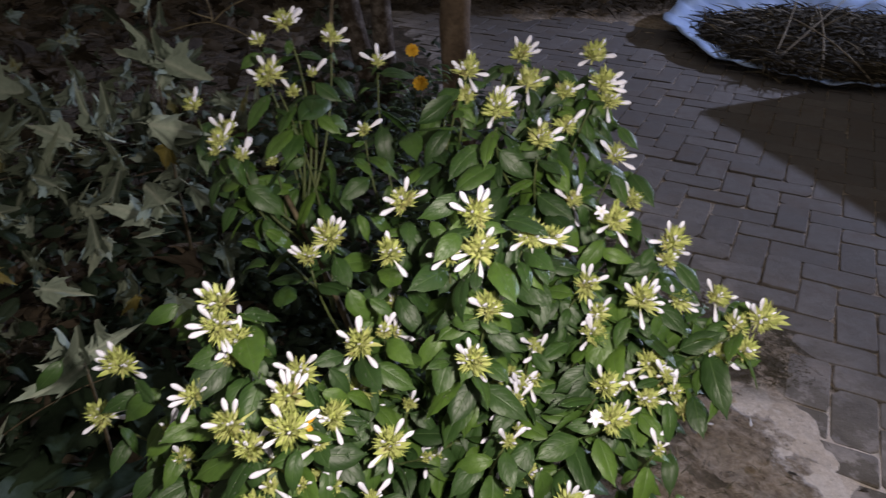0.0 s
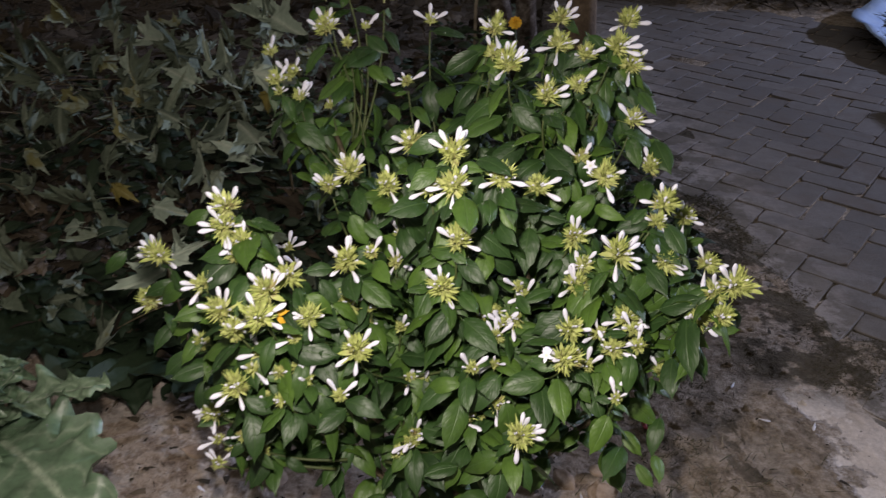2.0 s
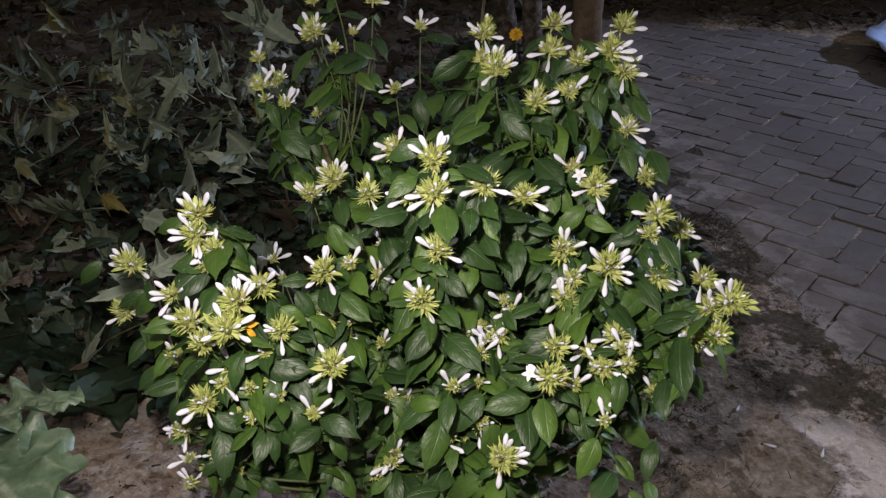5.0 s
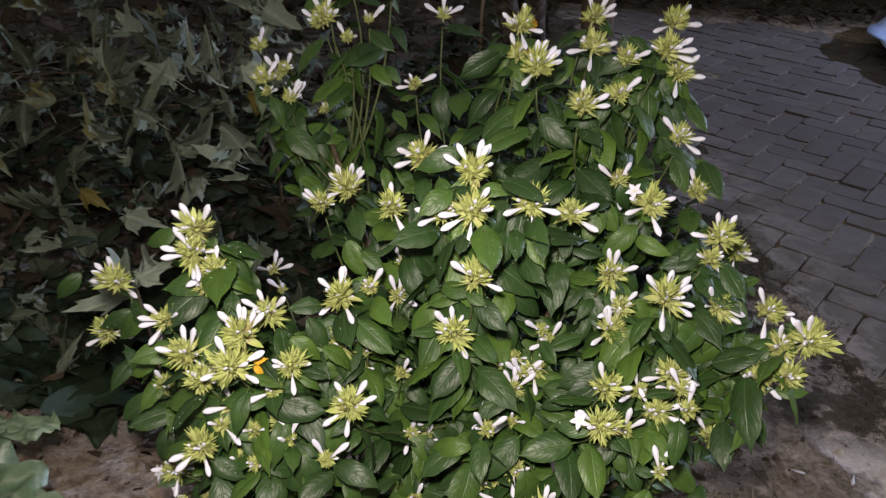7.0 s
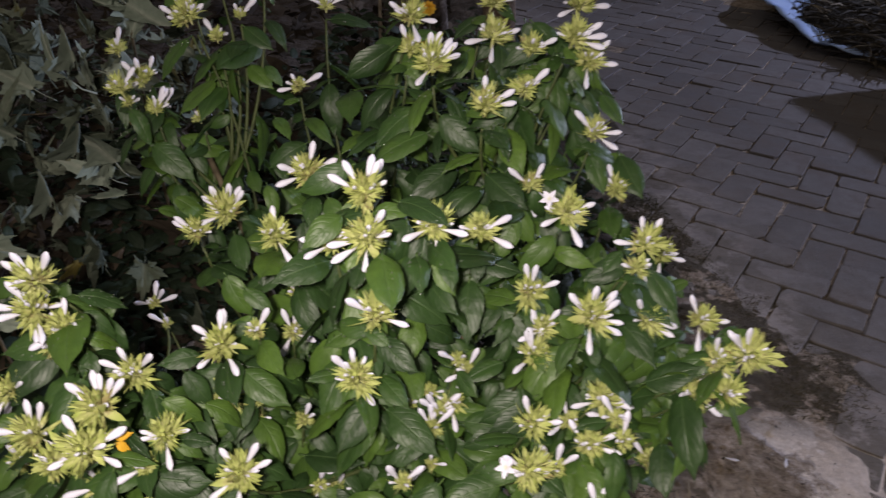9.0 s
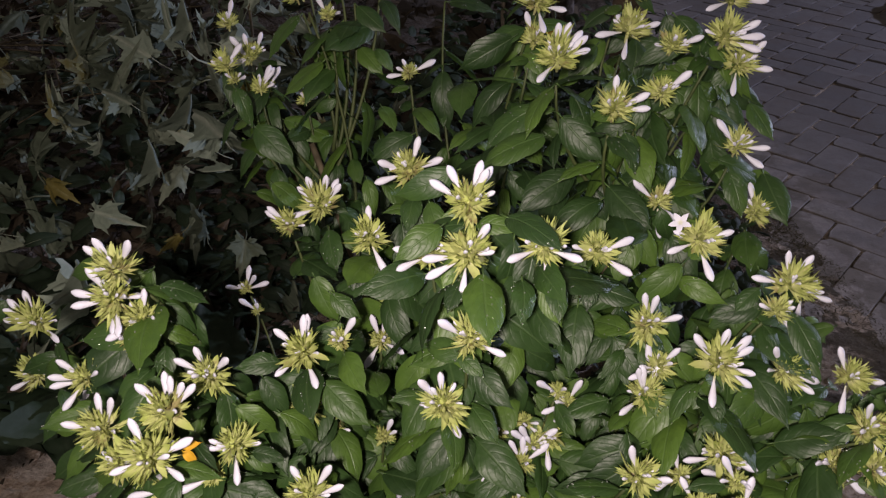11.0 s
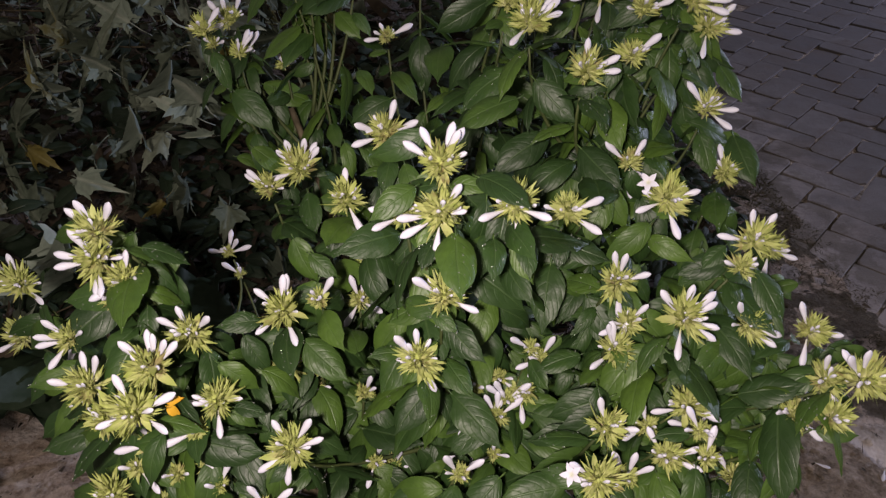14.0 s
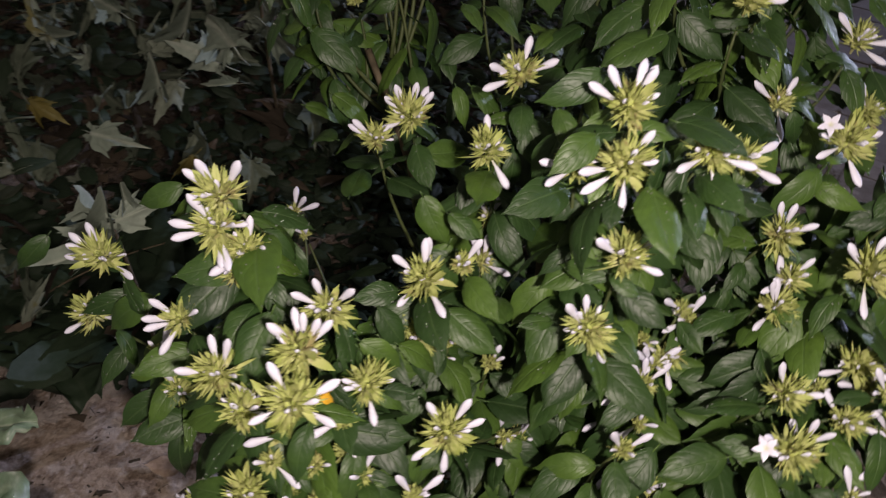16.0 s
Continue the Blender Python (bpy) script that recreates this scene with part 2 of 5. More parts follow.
mossy = k.math("MULTIPLY", k.ramp(k.noise(p, 7.0, 6, 0.7), (0.44, (0, 0, 0)), (0.50, (0.9, 0.9, 0.9))), k.ramp(k.math("MULTIPLY", place_at.outputs[1], 0.5), (0.69, (0, 0, 0)), (0.74, (1, 1, 1))))
mossy = k.math("MULTIPLY", mossy, k.ramp(k.math("SUBTRACT", k.math("ADD", place_at.outputs[0], k.math("MULTIPLY", place_at.outputs[1], 0.33)), 0.8), (0.24, (0, 0, 0)), (0.32, (1, 1, 1)), (0.75, (1, 1, 1)), (0.9, (0, 0, 0))))
c = k.mix(mossy, c, k.ramp(fine, (0.35, (0.050, 0.042, 0.026)), (0.65, (0.105, 0.086, 0.056))))
lump = k.ramp(k.noise(p, 34.0, 6, 0.7), (0.42, (0.32, 0.32, 0.32)), (0.50, (0, 0, 0)))
c = k.mix(k.math("MULTIPLY", lump, k.math("SUBTRACT", 1.0, verge)), c, (0.10, 0.073, 0.055))
# leaf mould: dark humus beyond the paving, and shade painted dark behind the shrub
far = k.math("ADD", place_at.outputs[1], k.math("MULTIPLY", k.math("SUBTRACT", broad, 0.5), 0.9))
humus_and_shade = k.math("MULTIPLY", k.ramp(k.math("MULTIPLY", far, 0.1), (0.13, (0, 0, 0)), (0.17, (0.85, 0.85, 0.85))), k.ramp(place_at.outputs[0], (0.38, (1, 1, 1)), (0.60, (0, 0, 0))))
humus_and_shade = k.math("MAXIMUM", humus_and_shade, k.ramp(k.math("MULTIPLY", far, 0.1), (0.525, (0, 0, 0)), (0.55, (0.9, 0.9, 0.9))))
c = k.mix(humus_and_shade, c, k.ramp(fine, (0.35, (0.030, 0.024, 0.018)), (0.65, (0.085, 0.068, 0.050))))
relief = k.math("SUBTRACT", 1.0, k.math("MULTIPLY", verge, 0.7))  # trodden sand lies smoother
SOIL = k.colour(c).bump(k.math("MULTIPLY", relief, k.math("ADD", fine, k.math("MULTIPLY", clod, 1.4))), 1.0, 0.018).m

k = Mat("paver", 0.88, 0.25)
p = k.position()
c = k.ramp(k.chance(), (0.0, (0.125, 0.120, 0.125)), (0.5, (0.155, 0.148, 0.152)), (1.0, (0.190, 0.180, 0.183)))
c = k.mix(k.ramp(k.noise(p, 22.0, 5, 0.65), (0.40, (0.45, 0.45, 0.45)), (0.60, (0, 0, 0))), c, (0.125, 0.110, 0.108))
c = k.mix(k.ramp(k.noise(p, 130.0, 6, 0.75), (0.3, (0.40, 0.40, 0.40)), (0.7, (0, 0, 0))), c, (0.105, 0.092, 0.09))
c = k.mix(k.ramp(k.noise(p, 5.0, 6, 0.7), (0.48, (0, 0, 0)), (0.66, (0.8, 0.8, 0.8))), c, (0.13, 0.108, 0.098))
spot = k.node("ShaderNodeSeparateXYZ")
k.link(p, spot.inputs[0])
near = k.math("ADD", spot.outputs[0], k.math("MULTIPLY", spot.outputs[1], 0.33))
near = k.ramp(k.math("SUBTRACT", near, 1.0), (0.30, (0.8, 0.8, 0.8)), (0.62, (0.15, 0.15, 0.15)), (0.9, (0, 0, 0)))
dusty = k.ramp(k.noise(p, 9.0, 6, 0.7), (0.40, (0.35, 0.35, 0.35)), (0.58, (0.9, 0.9, 0.9)))
c = k.mix(k.math("MULTIPLY", near, dusty), c, (0.46, 0.41, 0.39))
grown = k.ramp(k.noise(p, 7.0, 6, 0.7), (0.47, (0, 0, 0)), (0.53, (0.9, 0.9, 0.9)))
c = k.mix(k.math("MULTIPLY", near, grown), c, (0.075, 0.062, 0.040))
PAVER = k.colour(c).bump(k.math("ADD", k.noise(p, 190.0, 5), k.math("MULTIPLY", k.noise(p, 25.0, 4), 1.5)), 0.55, 0.004).m

k = Mat("bark", 0.9, 0.2)
p = k.position()
c = k.ramp(k.noise(p, 26.0, 8, 0.7), (0.3, (0.075, 0.055, 0.04)), (0.55, (0.17, 0.125, 0.09)), (0.8, (0.30, 0.24, 0.18)))
BARK = k.colour(c).bump(k.noise(p, 60.0, 8, 0.7), 0.8, 0.008).m
k = Mat("whitewashed_bark", 0.9, 0.2)
p = k.position()
c = k.ramp(k.noise(p, 20.0, 8, 0.7), (0.46, (0.06, 0.045, 0.035)), (0.62, (0.22, 0.19, 0.17)), (0.85, (0.60, 0.56, 0.55)))
LIMED = k.colour(c).bump(k.noise(p, 60.0, 8, 0.7), 0.8, 0.008).m

k = Mat("tarpaulin", 0.42, 0.45)
p = k.position()
c = k.ramp(k.noise(p, 7.0, 6, 0.65), (0.3, (0.27, 0.40, 0.72)), (0.7, (0.44, 0.57, 0.82)))
TARP = k.colour(c).bump(k.noise(p, 30.0, 5), 0.5, 0.01).m

k = Mat("dry_straw", 0.85, 0.2)
STRAW = k.colour(k.ramp(k.chance(), (0.0, (0.018, 0.015, 0.010)), (0.85, (0.050, 0.041, 0.028)), (1.0, (0.24, 0.20, 0.14)))).m
k = Mat("dry_wood", 0.8, 0.2)
DRYWOOD = k.colour(k.ramp(k.noise(k.position(), 25.0, 5), (0.3, (0.20, 0.165, 0.12)), (0.7, (0.42, 0.36, 0.28)))).m
# Dead leaf colour; it also darkens the creeper's undergrowth in place of shade.
k = Mat("dead_and_shade_leaf", 0.85, 0.2)
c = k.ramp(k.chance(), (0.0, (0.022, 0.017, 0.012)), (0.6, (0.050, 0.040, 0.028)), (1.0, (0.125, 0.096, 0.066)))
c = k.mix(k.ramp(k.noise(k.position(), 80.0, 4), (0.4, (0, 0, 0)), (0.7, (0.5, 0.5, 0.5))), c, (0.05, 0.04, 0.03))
DEAD_AND_SHADE = k.colour(c).m
k = Mat("moss", 0.95, 0.1)
MOSS = k.colour(k.ramp(k.chance(), (0.0, (0.035, 0.033, 0.018)), (0.7, (0.08, 0.070, 0.040)), (1.0, (0.13, 0.108, 0.07)))).m
k = Mat("withered_grass", 0.8, 0.2)
WITHERED = k.colour(k.ramp(k.chance(), (0.0, (0.05, 0.055, 0.03)), (0.7, (0.12, 0.115, 0.075)), (1.0, (0.34, 0.29, 0.22)))).m
k = Mat("marigold_petal", 0.6, 0.2)
MARIGOLD = k.colour(k.ramp(k.chance(), (0.0, (0.66, 0.36, 0.03)), (1.0, (0.80, 0.50, 0.05)))).m
k = Mat("red_plastic", 0.45, 0.4)
RED = k.colour(k.ramp(k.noise(k.position(), 12.0, 5), (0.3, (0.16, 0.02, 0.03)), (0.7, (0.30, 0.04, 0.05)))).m
k = Mat("grey_sacking", 0.85, 0.2)
SACK = k.colour(k.ramp(k.noise(k.position(), 18.0, 6), (0.3, (0.12, 0.12, 0.12)), (0.7, (0.30, 0.30, 0.30)))).bump(k.noise(k.position(), 70.0, 4), 0.6, 0.006).m
k = Mat("plaster", 0.92, 0.2)
PLASTER = k.colour(k.ramp(k.noise(k.position(), 6.0, 8, 0.7), (0.3, (0.10, 0.095, 0.09)), (0.7, (0.20, 0.19, 0.18)))).bump(k.noise(k.position(), 50.0, 6), 0.6, 0.006).m


# ---- the setting ----
# Edge of the paved yard: x at which paving begins, for each y.
EDGE_Y = (-3.0, 1.0, 1.42, 1.75, 2.05, 2.35, 2.95, 3.5, 4.2, 5.0, 5.6)
MOSS_AT = (0.55, 2.30)
EDGE_X = (1.05, 0.84, 0.83, 0.775, 0.58, 0.44, 0.26, 0.05, -0.12, -0.35, -0.66)


def paved(x, y):
    """How far inside the paving a point lies; negative outside."""
    west = x - float(np.interp(y, EDGE_Y, EDGE_X))
    far = 5.40 - y - 0.06 * math.sin(3 * x) - min(0.4, 0.9 * max(0.0, x - 0.85))
    return min(west, far)


def ground_height(x, y):
    d = paved(x, y) + 0.12 * noise.noise((x * 3.1, y * 3.1, 0.5)) + 0.13 * noise.noise((x * 9, y * 9, 2.5)) - 0.03
    step = min(1.0, max(0.0, 0.5 - d / 0.26))
    z = -0.0053 + 0.0143 * step * step * (3 - 2 * step) + 0.0012 * noise.noise((x * 6, y * 6, 11))
    if paved(x, y) < 0.05:
        z += step * (0.010 * noise.noise((x * 8, y * 8, 7)) + 0.006 * noise.noise((x * 25, y * 25, 9)))
    if y > 5.3:
        z += 0.10 * min(1.0, (y - 5.3) / 0.8)
    return z


def build_ground():
    xs = [-60, -25, -10, -5] + [-3 + 0.06 * i for i in range(43)] + [-0.42 + 0.022 * i for i in range(90)] + [1.58 + 0.06 * i for i in range(41)] + [5, 10, 25, 60]
    ys = [-60, -25, -8, -3, -1] + [-0.2 + 0.022 * i for i in range(130)] + [2.68 + 0.06 * i for i in range(65)] + [8, 12, 25, 60]
    verts = [(x, y, ground_height(x, y)) for y in ys for x in xs]
    n = len(xs)
    faces = [(j * n + i, j * n + i + 1, (j + 1) * n + i + 1, (j + 1) * n + i) for j in range(len(ys) - 1) for i in range(n - 1)]
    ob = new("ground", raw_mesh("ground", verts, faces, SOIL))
    return tagged(ob, "dark brown garden soil with pale dusty patches", "ground", kind="structure")


ground = build_ground()


def box_mesh(name, sx, sy, sz, material, bevel=0.01):
    bm = bmesh.new()
    bmesh.ops.create_cube(bm, size=1)
    for v in bm.verts:
        v.co = Vector((v.co.x * sx, v.co.y * sy, (v.co.z + 0.5) * sz))
    bmesh.ops.bevel(bm, geom=bm.edges[:], offset=bevel, segments=2, affect="EDGES")
    return finish(name, bm, material, False)


# Unseen low wall added beside the yard to cast a wedge of shade on the paving, out of the lamp's way only above its
# top, and the wall that closes the yard behind.
low_wall = new("wall_east", box_mesh("wall_east", 0.12, 5.6, 0.82, PLASTER))
low_wall.matrix_basis = Matrix.Translation((2.84 + 0.81, 4.30 - 2.68, 0)) @ Matrix.Rotation(math.atan2(0.29, 0.96), 4, "Z")
tagged(low_wall, "unseen plain grey plastered low wall, added to shade the paving", "wall", kind="structure")
back_wall = new("wall_north", box_mesh("wall_north", 14, 0.2, 2.6, PLASTER))
back_wall.matrix_basis = Matrix.Translation((-2.5, 7.6, 0))
tagged(back_wall, "plain dark plastered wall behind the yard", "wall", kind="structure")


# ---- prototypes of leaves, bracts and petals ----
def leaf_proto(width, droop, fold, ripple, twist, seed, n=9, stalk=0.10):
    """Pointed oval leaf of length 1 along x, with a raised rib, side veins and a short stalk."""
    r = random.Random(seed)
    verts, faces, uvs = [], [], []
    across = (-1.0, -0.68, -0.32, 0.0, 0.32, 0.68, 1.0)
    lean = r.uniform(-0.05, 0.05)
    for i in range(n + 1):
        s = i / n
        w = width * (math.sin(math.pi * min(1, s * 0.94 + 0.03) ** 0.86)) ** 0.85 * (1 - 0.28 * s)
        if s > 0.78:
            w *= max(0.02, (1 - s) / 0.22) ** 0.92
        for a in across:
            y = a * w * (1 + 0.05 * math.sin(11 * s + 2 * seed + a)) + lean * math.sin(s * 3)
            z = 0.22 * droop * s - 1.15 * droop * s * s + fold * abs(a) * w - 1.25 * fold * a * a * w
            z += ripple * math.sin(9 * math.pi * s - 3 * abs(a)) * abs(a) + twist * a * w * s + 0.016 * math.sin(2.6 * math.pi * s + seed + (2.1 if a > 0 else 0)) * abs(a)
            x = stalk + (1 - stalk) * s * (1 - 0.10 * droop * s)
            verts.append((x, y, z))
            uvs.append((0.5 + 0.5 * a, s))
    m = len(across)
    for i in range(n):
        for j in range(m - 1):
            faces.append((i * m + j, (i + 1) * m + j, (i + 1) * m + j + 1, i * m + j + 1))
    t = tube([(0, 0, 0.02), (stalk * 0.6, 0, 0.005), (stalk * 1.4, 0, -0.004)], 0.016, 0.010, 4)
    o = len(verts)
    return verts + t[0], faces + [tuple(q + o for q in f) for f in t[1]], uvs + [(0.5, 0.5)] * len(t[0])


SHRUB_LEAVES = [leaf_proto(0.25, 0.26, 0.42, 0.006, 0.1, 1, 14), leaf_proto(0.235, 0.42, 0.34, 0.008, -0.15, 2, 14), leaf_proto(0.265, 0.12, 0.50, 0.006, 0.2, 3, 14),
                leaf_proto(0.22, 0.56, 0.42, 0.007, 0.0, 4, 14), leaf_proto(0.255, 0.34, 0.30, 0.010, -0.25, 5, 14)]
SHRUB_LEAF_MESHES = [raw_mesh("leaf", *p[:2], LEAF, p[2]) for p in SHRUB_LEAVES]


def lobed_proto(seed, cup, fold):
    """Angular five-lobed leaf, about 1 across, its stalk at the origin, tip along x."""
    r = random.Random(seed)
    verts, uvs = [(0.0, 0, 0)], [(0.5, 0.05)]
    lobes = [(-2.25, 0.44), (-1.12, 0.64), (0.0, 0.90), (1.12, 0.64), (2.25, 0.44)]
    lobes = [(ang + r.uniform(-0.14, 0.14), rad * r.uniform(0.86, 1.14)) for ang, rad in lobes]
    ring = [(lobes[0][0] - 0.55, 0.26)]
    for i, (ang, rad) in enumerate(lobes):
        ring += [(ang - 0.30, rad * r.uniform(0.60, 0.72)), (ang - 0.24, rad * r.uniform(0.72, 0.80)), (ang - 0.14, rad * r.uniform(0.70, 0.78)), (ang - 0.05, rad * 0.90), (ang, rad), (ang + 0.05, rad * 0.90), (ang + 0.14, rad * r.uniform(0.70, 0.78)), (ang + 0.24, rad * r.uniform(0.72, 0.80)), (ang + 0.30, rad * r.uniform(0.60, 0.72))]
        if i < 4:
            ring.append((0.5 * (ang + lobes[i + 1][0]), 0.5 * (rad + lobes[i + 1][1]) * r.uniform(0.50, 0.62)))
    ring.append((lobes[4][0] + 0.55, 0.26))
    for scale in (0.5, 1.0):
        for ang, rad in ring:
            x, y = 0.16 + scale * rad * math.cos(ang), scale * rad * math.sin(ang)
            d = math.hypot(x, y)
            z = cup * d * d + fold * abs(y) + 0.05 * scale * math.sin(5 * ang + seed) + 0.03 * scale * scale * math.sin(11 * ang + 2 * seed)
            verts.append((x, y, z))
            uvs.append((0.5 + y * 0.5, min(1, max(0, x + 0.2))))
    n = len(ring)
    faces = [(0, 1 + i, 2 + i) for i in range(n - 1)]
    faces += [(1 + i, 1 + n + i, 2 + n + i, 2 + i) for i in range(n - 1)]
    t = tube([(0, 0, 0), (-0.25, 0.02, -0.03), (-0.5, 0, -0.14)], 0.014, 0.018, 4)
    o = len(verts)
    return verts + t[0], faces + [tuple(q + o for q in f) for f in t[1]], uvs + [(0.5, 0.5)] * len(t[0])


VINE_LEAVES = [lobed_proto(s, cup, fold) for s, cup, fold in ((1, -0.5, 0.45), (2, 0.3, 0.8), (3, -0.9, 0.4), (4, 0.2, 1.2), (5, -0.5, -0.5), (6, 0.7, 0.6))]
VINE_LEAF_MESHES = [raw_mesh("leaf", *p[:2], VINE, p[2]) for p in VINE_LEAVES]
LIT_LEAF_MESHES = [raw_mesh("leaf", *p[:2], LIT_VINE, p[2]) for p in VINE_LEAVES]
YELLOW_LEAF_MESHES = [raw_mesh("leaf", *p[:2], YELLOW, p[2]) for p in VINE_LEAVES]


def bract_proto(width, curl):
    verts, faces, uvs = [], [], []
    for i in range(5):
        s = i / 4
        w = width * (0.45 + 1.1 * s) * (1 - s) ** 0.75 + 0.004
        for a in (-1, 0, 1):
            verts.append((s, a * w, curl * s * s + 0.35 * abs(a) * w))
            uvs.append((0.5 + 0.5 * a, s))
    for i in range(4):
        for j in range(2):
            faces.append((i * 3 + j, (i + 1) * 3 + j, (i + 1) * 3 + j + 1, i * 3 + j + 1))
    return verts, faces, uvs


def calyx_proto(flare):
    """Green cup with five pointed teeth, of length 1 along x."""
    verts, faces, uvs = [], [], []
    for x, r, off in ((0.0, 0.09, 0.0), (0.40, 0.20, 0.5), (0.48, 0.25, 0.0), (1.0, flare, 0.0)):
        for k in range(5):
            w = 2 * math.pi * (k + off) / 5
            verts.append((x, r * math.cos(w), r * math.sin(w)))
            uvs.append((0.5, x))
    for k in range(5):
        e, n0, n1, mid, tip = (k + 1) % 5, 5 + (k + 4) % 5, 5 + k, 10 + k, 15 + k
        faces += [(k, n0, mid), (k, mid, n1), (k, n1, e), (n0, tip, mid), (mid, tip, n1)]
    return verts, faces, uvs


def bracts_mesh(seed, tiers):
    """Loose short spike of toothed calyces, thin bristles and a few leafy bracts, axis up, its stalk below."""
    r = random.Random(seed)
    heap = Heap()
    cups = [calyx_proto(0.30), calyx_proto(0.42), calyx_proto(0.20)]
    blades = [bract_proto(0.30, 0.10), bract_proto(0.26, -0.16), bract_proto(0.34, 0.22)]
    bristles = [bract_proto(0.085, 0.14), bract_proto(0.07, -0.12), bract_proto(0.10, 0.24)]
    for tier in range(tiers):
        lift = tier * 0.017
        for n, things, sizes, low, high in ((32, cups, (0.012, 0.0135, 0.015, 0.017), -0.35, 1.0), (18, blades, (0.012, 0.014, 0.016, 0.019), -0.30, 0.75), (27, bristles, (0.012, 0.014, 0.016, 0.018), -0.5, 1.0)):
            for q in range(n):
                az, el = 2.4 * q + r.gauss(0, 0.35), math.asin(low + (high - low) * (q + r.random()) / n)
                d = Vector((math.cos(az) * math.cos(el), math.sin(az) * math.cos(el), math.sin(el)))
                lump = 0.97 + 0.60 * noise.noise(d * 1.5 + Vector((seed, tier, 0)))
                origin = Vector((0, 0, lift + 0.001 + 0.006 * d.z)) + d * r.uniform(0.002, 0.008) * lump
                heap.add(r.choice(things), basis(origin, d + Vector((r.gauss(0, 0.20), r.gauss(0, 0.20), 0.30)), Vector((r.uniform(-0.6, 0.6), r.uniform(-0.6, 0.6), 1)), r.choice(sizes) * lump))
    heap.add(tube([(0, 0, -0.012), (0, 0, 0), (0, 0, tiers * 0.014)], 0.0013, 0.004, 6), Matrix())
    return heap.mesh("bracts", BRACT)


def petal_proto(bow, flat):
    """Club-shaped white bud of length 1 along x."""
    verts, faces, uvs = [], [], []
    profile = ((0.0, 0.030), (0.20, 0.046), (0.40, 0.082), (0.57, 0.112), (0.73, 0.134), (0.86, 0.116), (0.95, 0.066), (1.0, 0.012))
    for x, rad in profile:
        for q in range(8):
            w = 2 * math.pi * q / 8
            verts.append((x, rad * math.cos(w), rad * flat * math.sin(w) + bow * x * x))
            uvs.append((q / 8, x))
    for i in range(len(profile) - 1):
        for q in range(8):
            e = (q + 1) % 8
            faces.append((i * 8 + q, i * 8 + e, (i + 1) * 8 + e, (i + 1) * 8 + q))
    faces.append(tuple(len(profile) * 8 - 8 + q for q in range(8)))
    return verts, faces, uvs


PETALS = [petal_proto(0.14, 0.55), petal_proto(-0.17, 0.46), petal_proto(0.03, 0.62)]
PETAL_MESHES = [raw_mesh("white_bud", *p[:2], PETAL, p[2]) for p in PETALS]


def open_flower_mesh():
    heap = Heap()
    lobe = leaf_proto(0.30, 0.15, 0.1, 0.0, 0.0, 9, 5, 0.02)
    for i in range(5):
        a = 2 * math.pi * i / 5
        heap.add(lobe, basis((0, 0, 0), (math.cos(a), math.sin(a), 0.25), (0, 0, 1), 0.011))
    heap.add(tube([(0, 0, -0.016), (0, 0, 0)], 0.001, 0.0018, 6), Matrix())
    return heap.mesh("open_flower", PETAL)


OPEN_FLOWER = open_flower_mesh()


BRACT_MESHES = [bracts_mesh(20 + i, 1) for i in range(6)]
TALL_BRACT_MESHES = [bracts_mesh(30 + i, 2) for i in range(3)]


# ---- the flowering shrub ----
ROOT = Vector((0.06, 0.90, 0.0))
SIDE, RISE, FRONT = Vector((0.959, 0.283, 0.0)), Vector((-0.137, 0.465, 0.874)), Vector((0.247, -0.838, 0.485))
shrub = thing("flowering_shrub", "leafy green shrub with spiky yellow-green flower heads and white buds", "shrub", ROOT)
LIMB_ENDS = [Vector(p) for p in ((-0.20, 1.05, 0.66), (0.02, 1.08, 0.68), (0.20, 1.02, 0.68), (-0.05, 0.86, 0.52), (0.11, 0.80, 0.52), (0.27, 0.86, 0.50),
                                 (-0.22, 0.74, 0.42), (-0.06, 0.74, 0.36), (0.10, 0.76, 0.34), (0.32, 0.84, 0.38))]
for end in LIMB_ENDS:
    start = ROOT + Vector((rng.uniform(-0.06, 0.06), rng.uniform(-0.06, 0.06), -0.02))
    mid = start.lerp(end, 0.5) + Vector((rng.uniform(-0.03, 0.03), rng.uniform(-0.03, 0.03), 0.05))
    part("stem", raw_mesh("stem", *tube(bend(start, mid, end, 8), 0.008, 0.004)[:2], WOODY), shrub, label="brown woody stem")

spare_leaves = Heap()
tips = random.Random(5)
leaf_count = [0]
HEADS = []


def add_leaf(origin, along, up, length, single=True):
    q = Vector(origin) + Vector(along).normalized() * length * 0.6
    if 0.75 < q.y < 1.02 and -0.42 < q.x < (-0.06 if q.z < 0.60 else -0.14) and q.z < 0.60 + 0.45 * (1.0 - q.y):  # the open hollow between the front and back branches
        return
    if 0.58 < q.y < 0.86 and q.z < 0.30 - 1.42 * (q.x + 0.295) - 2.1 * (q.y - 0.7):  # bare soil under the near side
        return
    m = basis(origin, along, up, length)
    i = rng.randrange(len(SHRUB_LEAVES))
    if single and leaf_count[0] < 260:
        leaf_count[0] += 1
        part("leaf", SHRUB_LEAF_MESHES[i], shrub, m)
    else:
        spare_leaves.add(SHRUB_LEAVES[i], m)


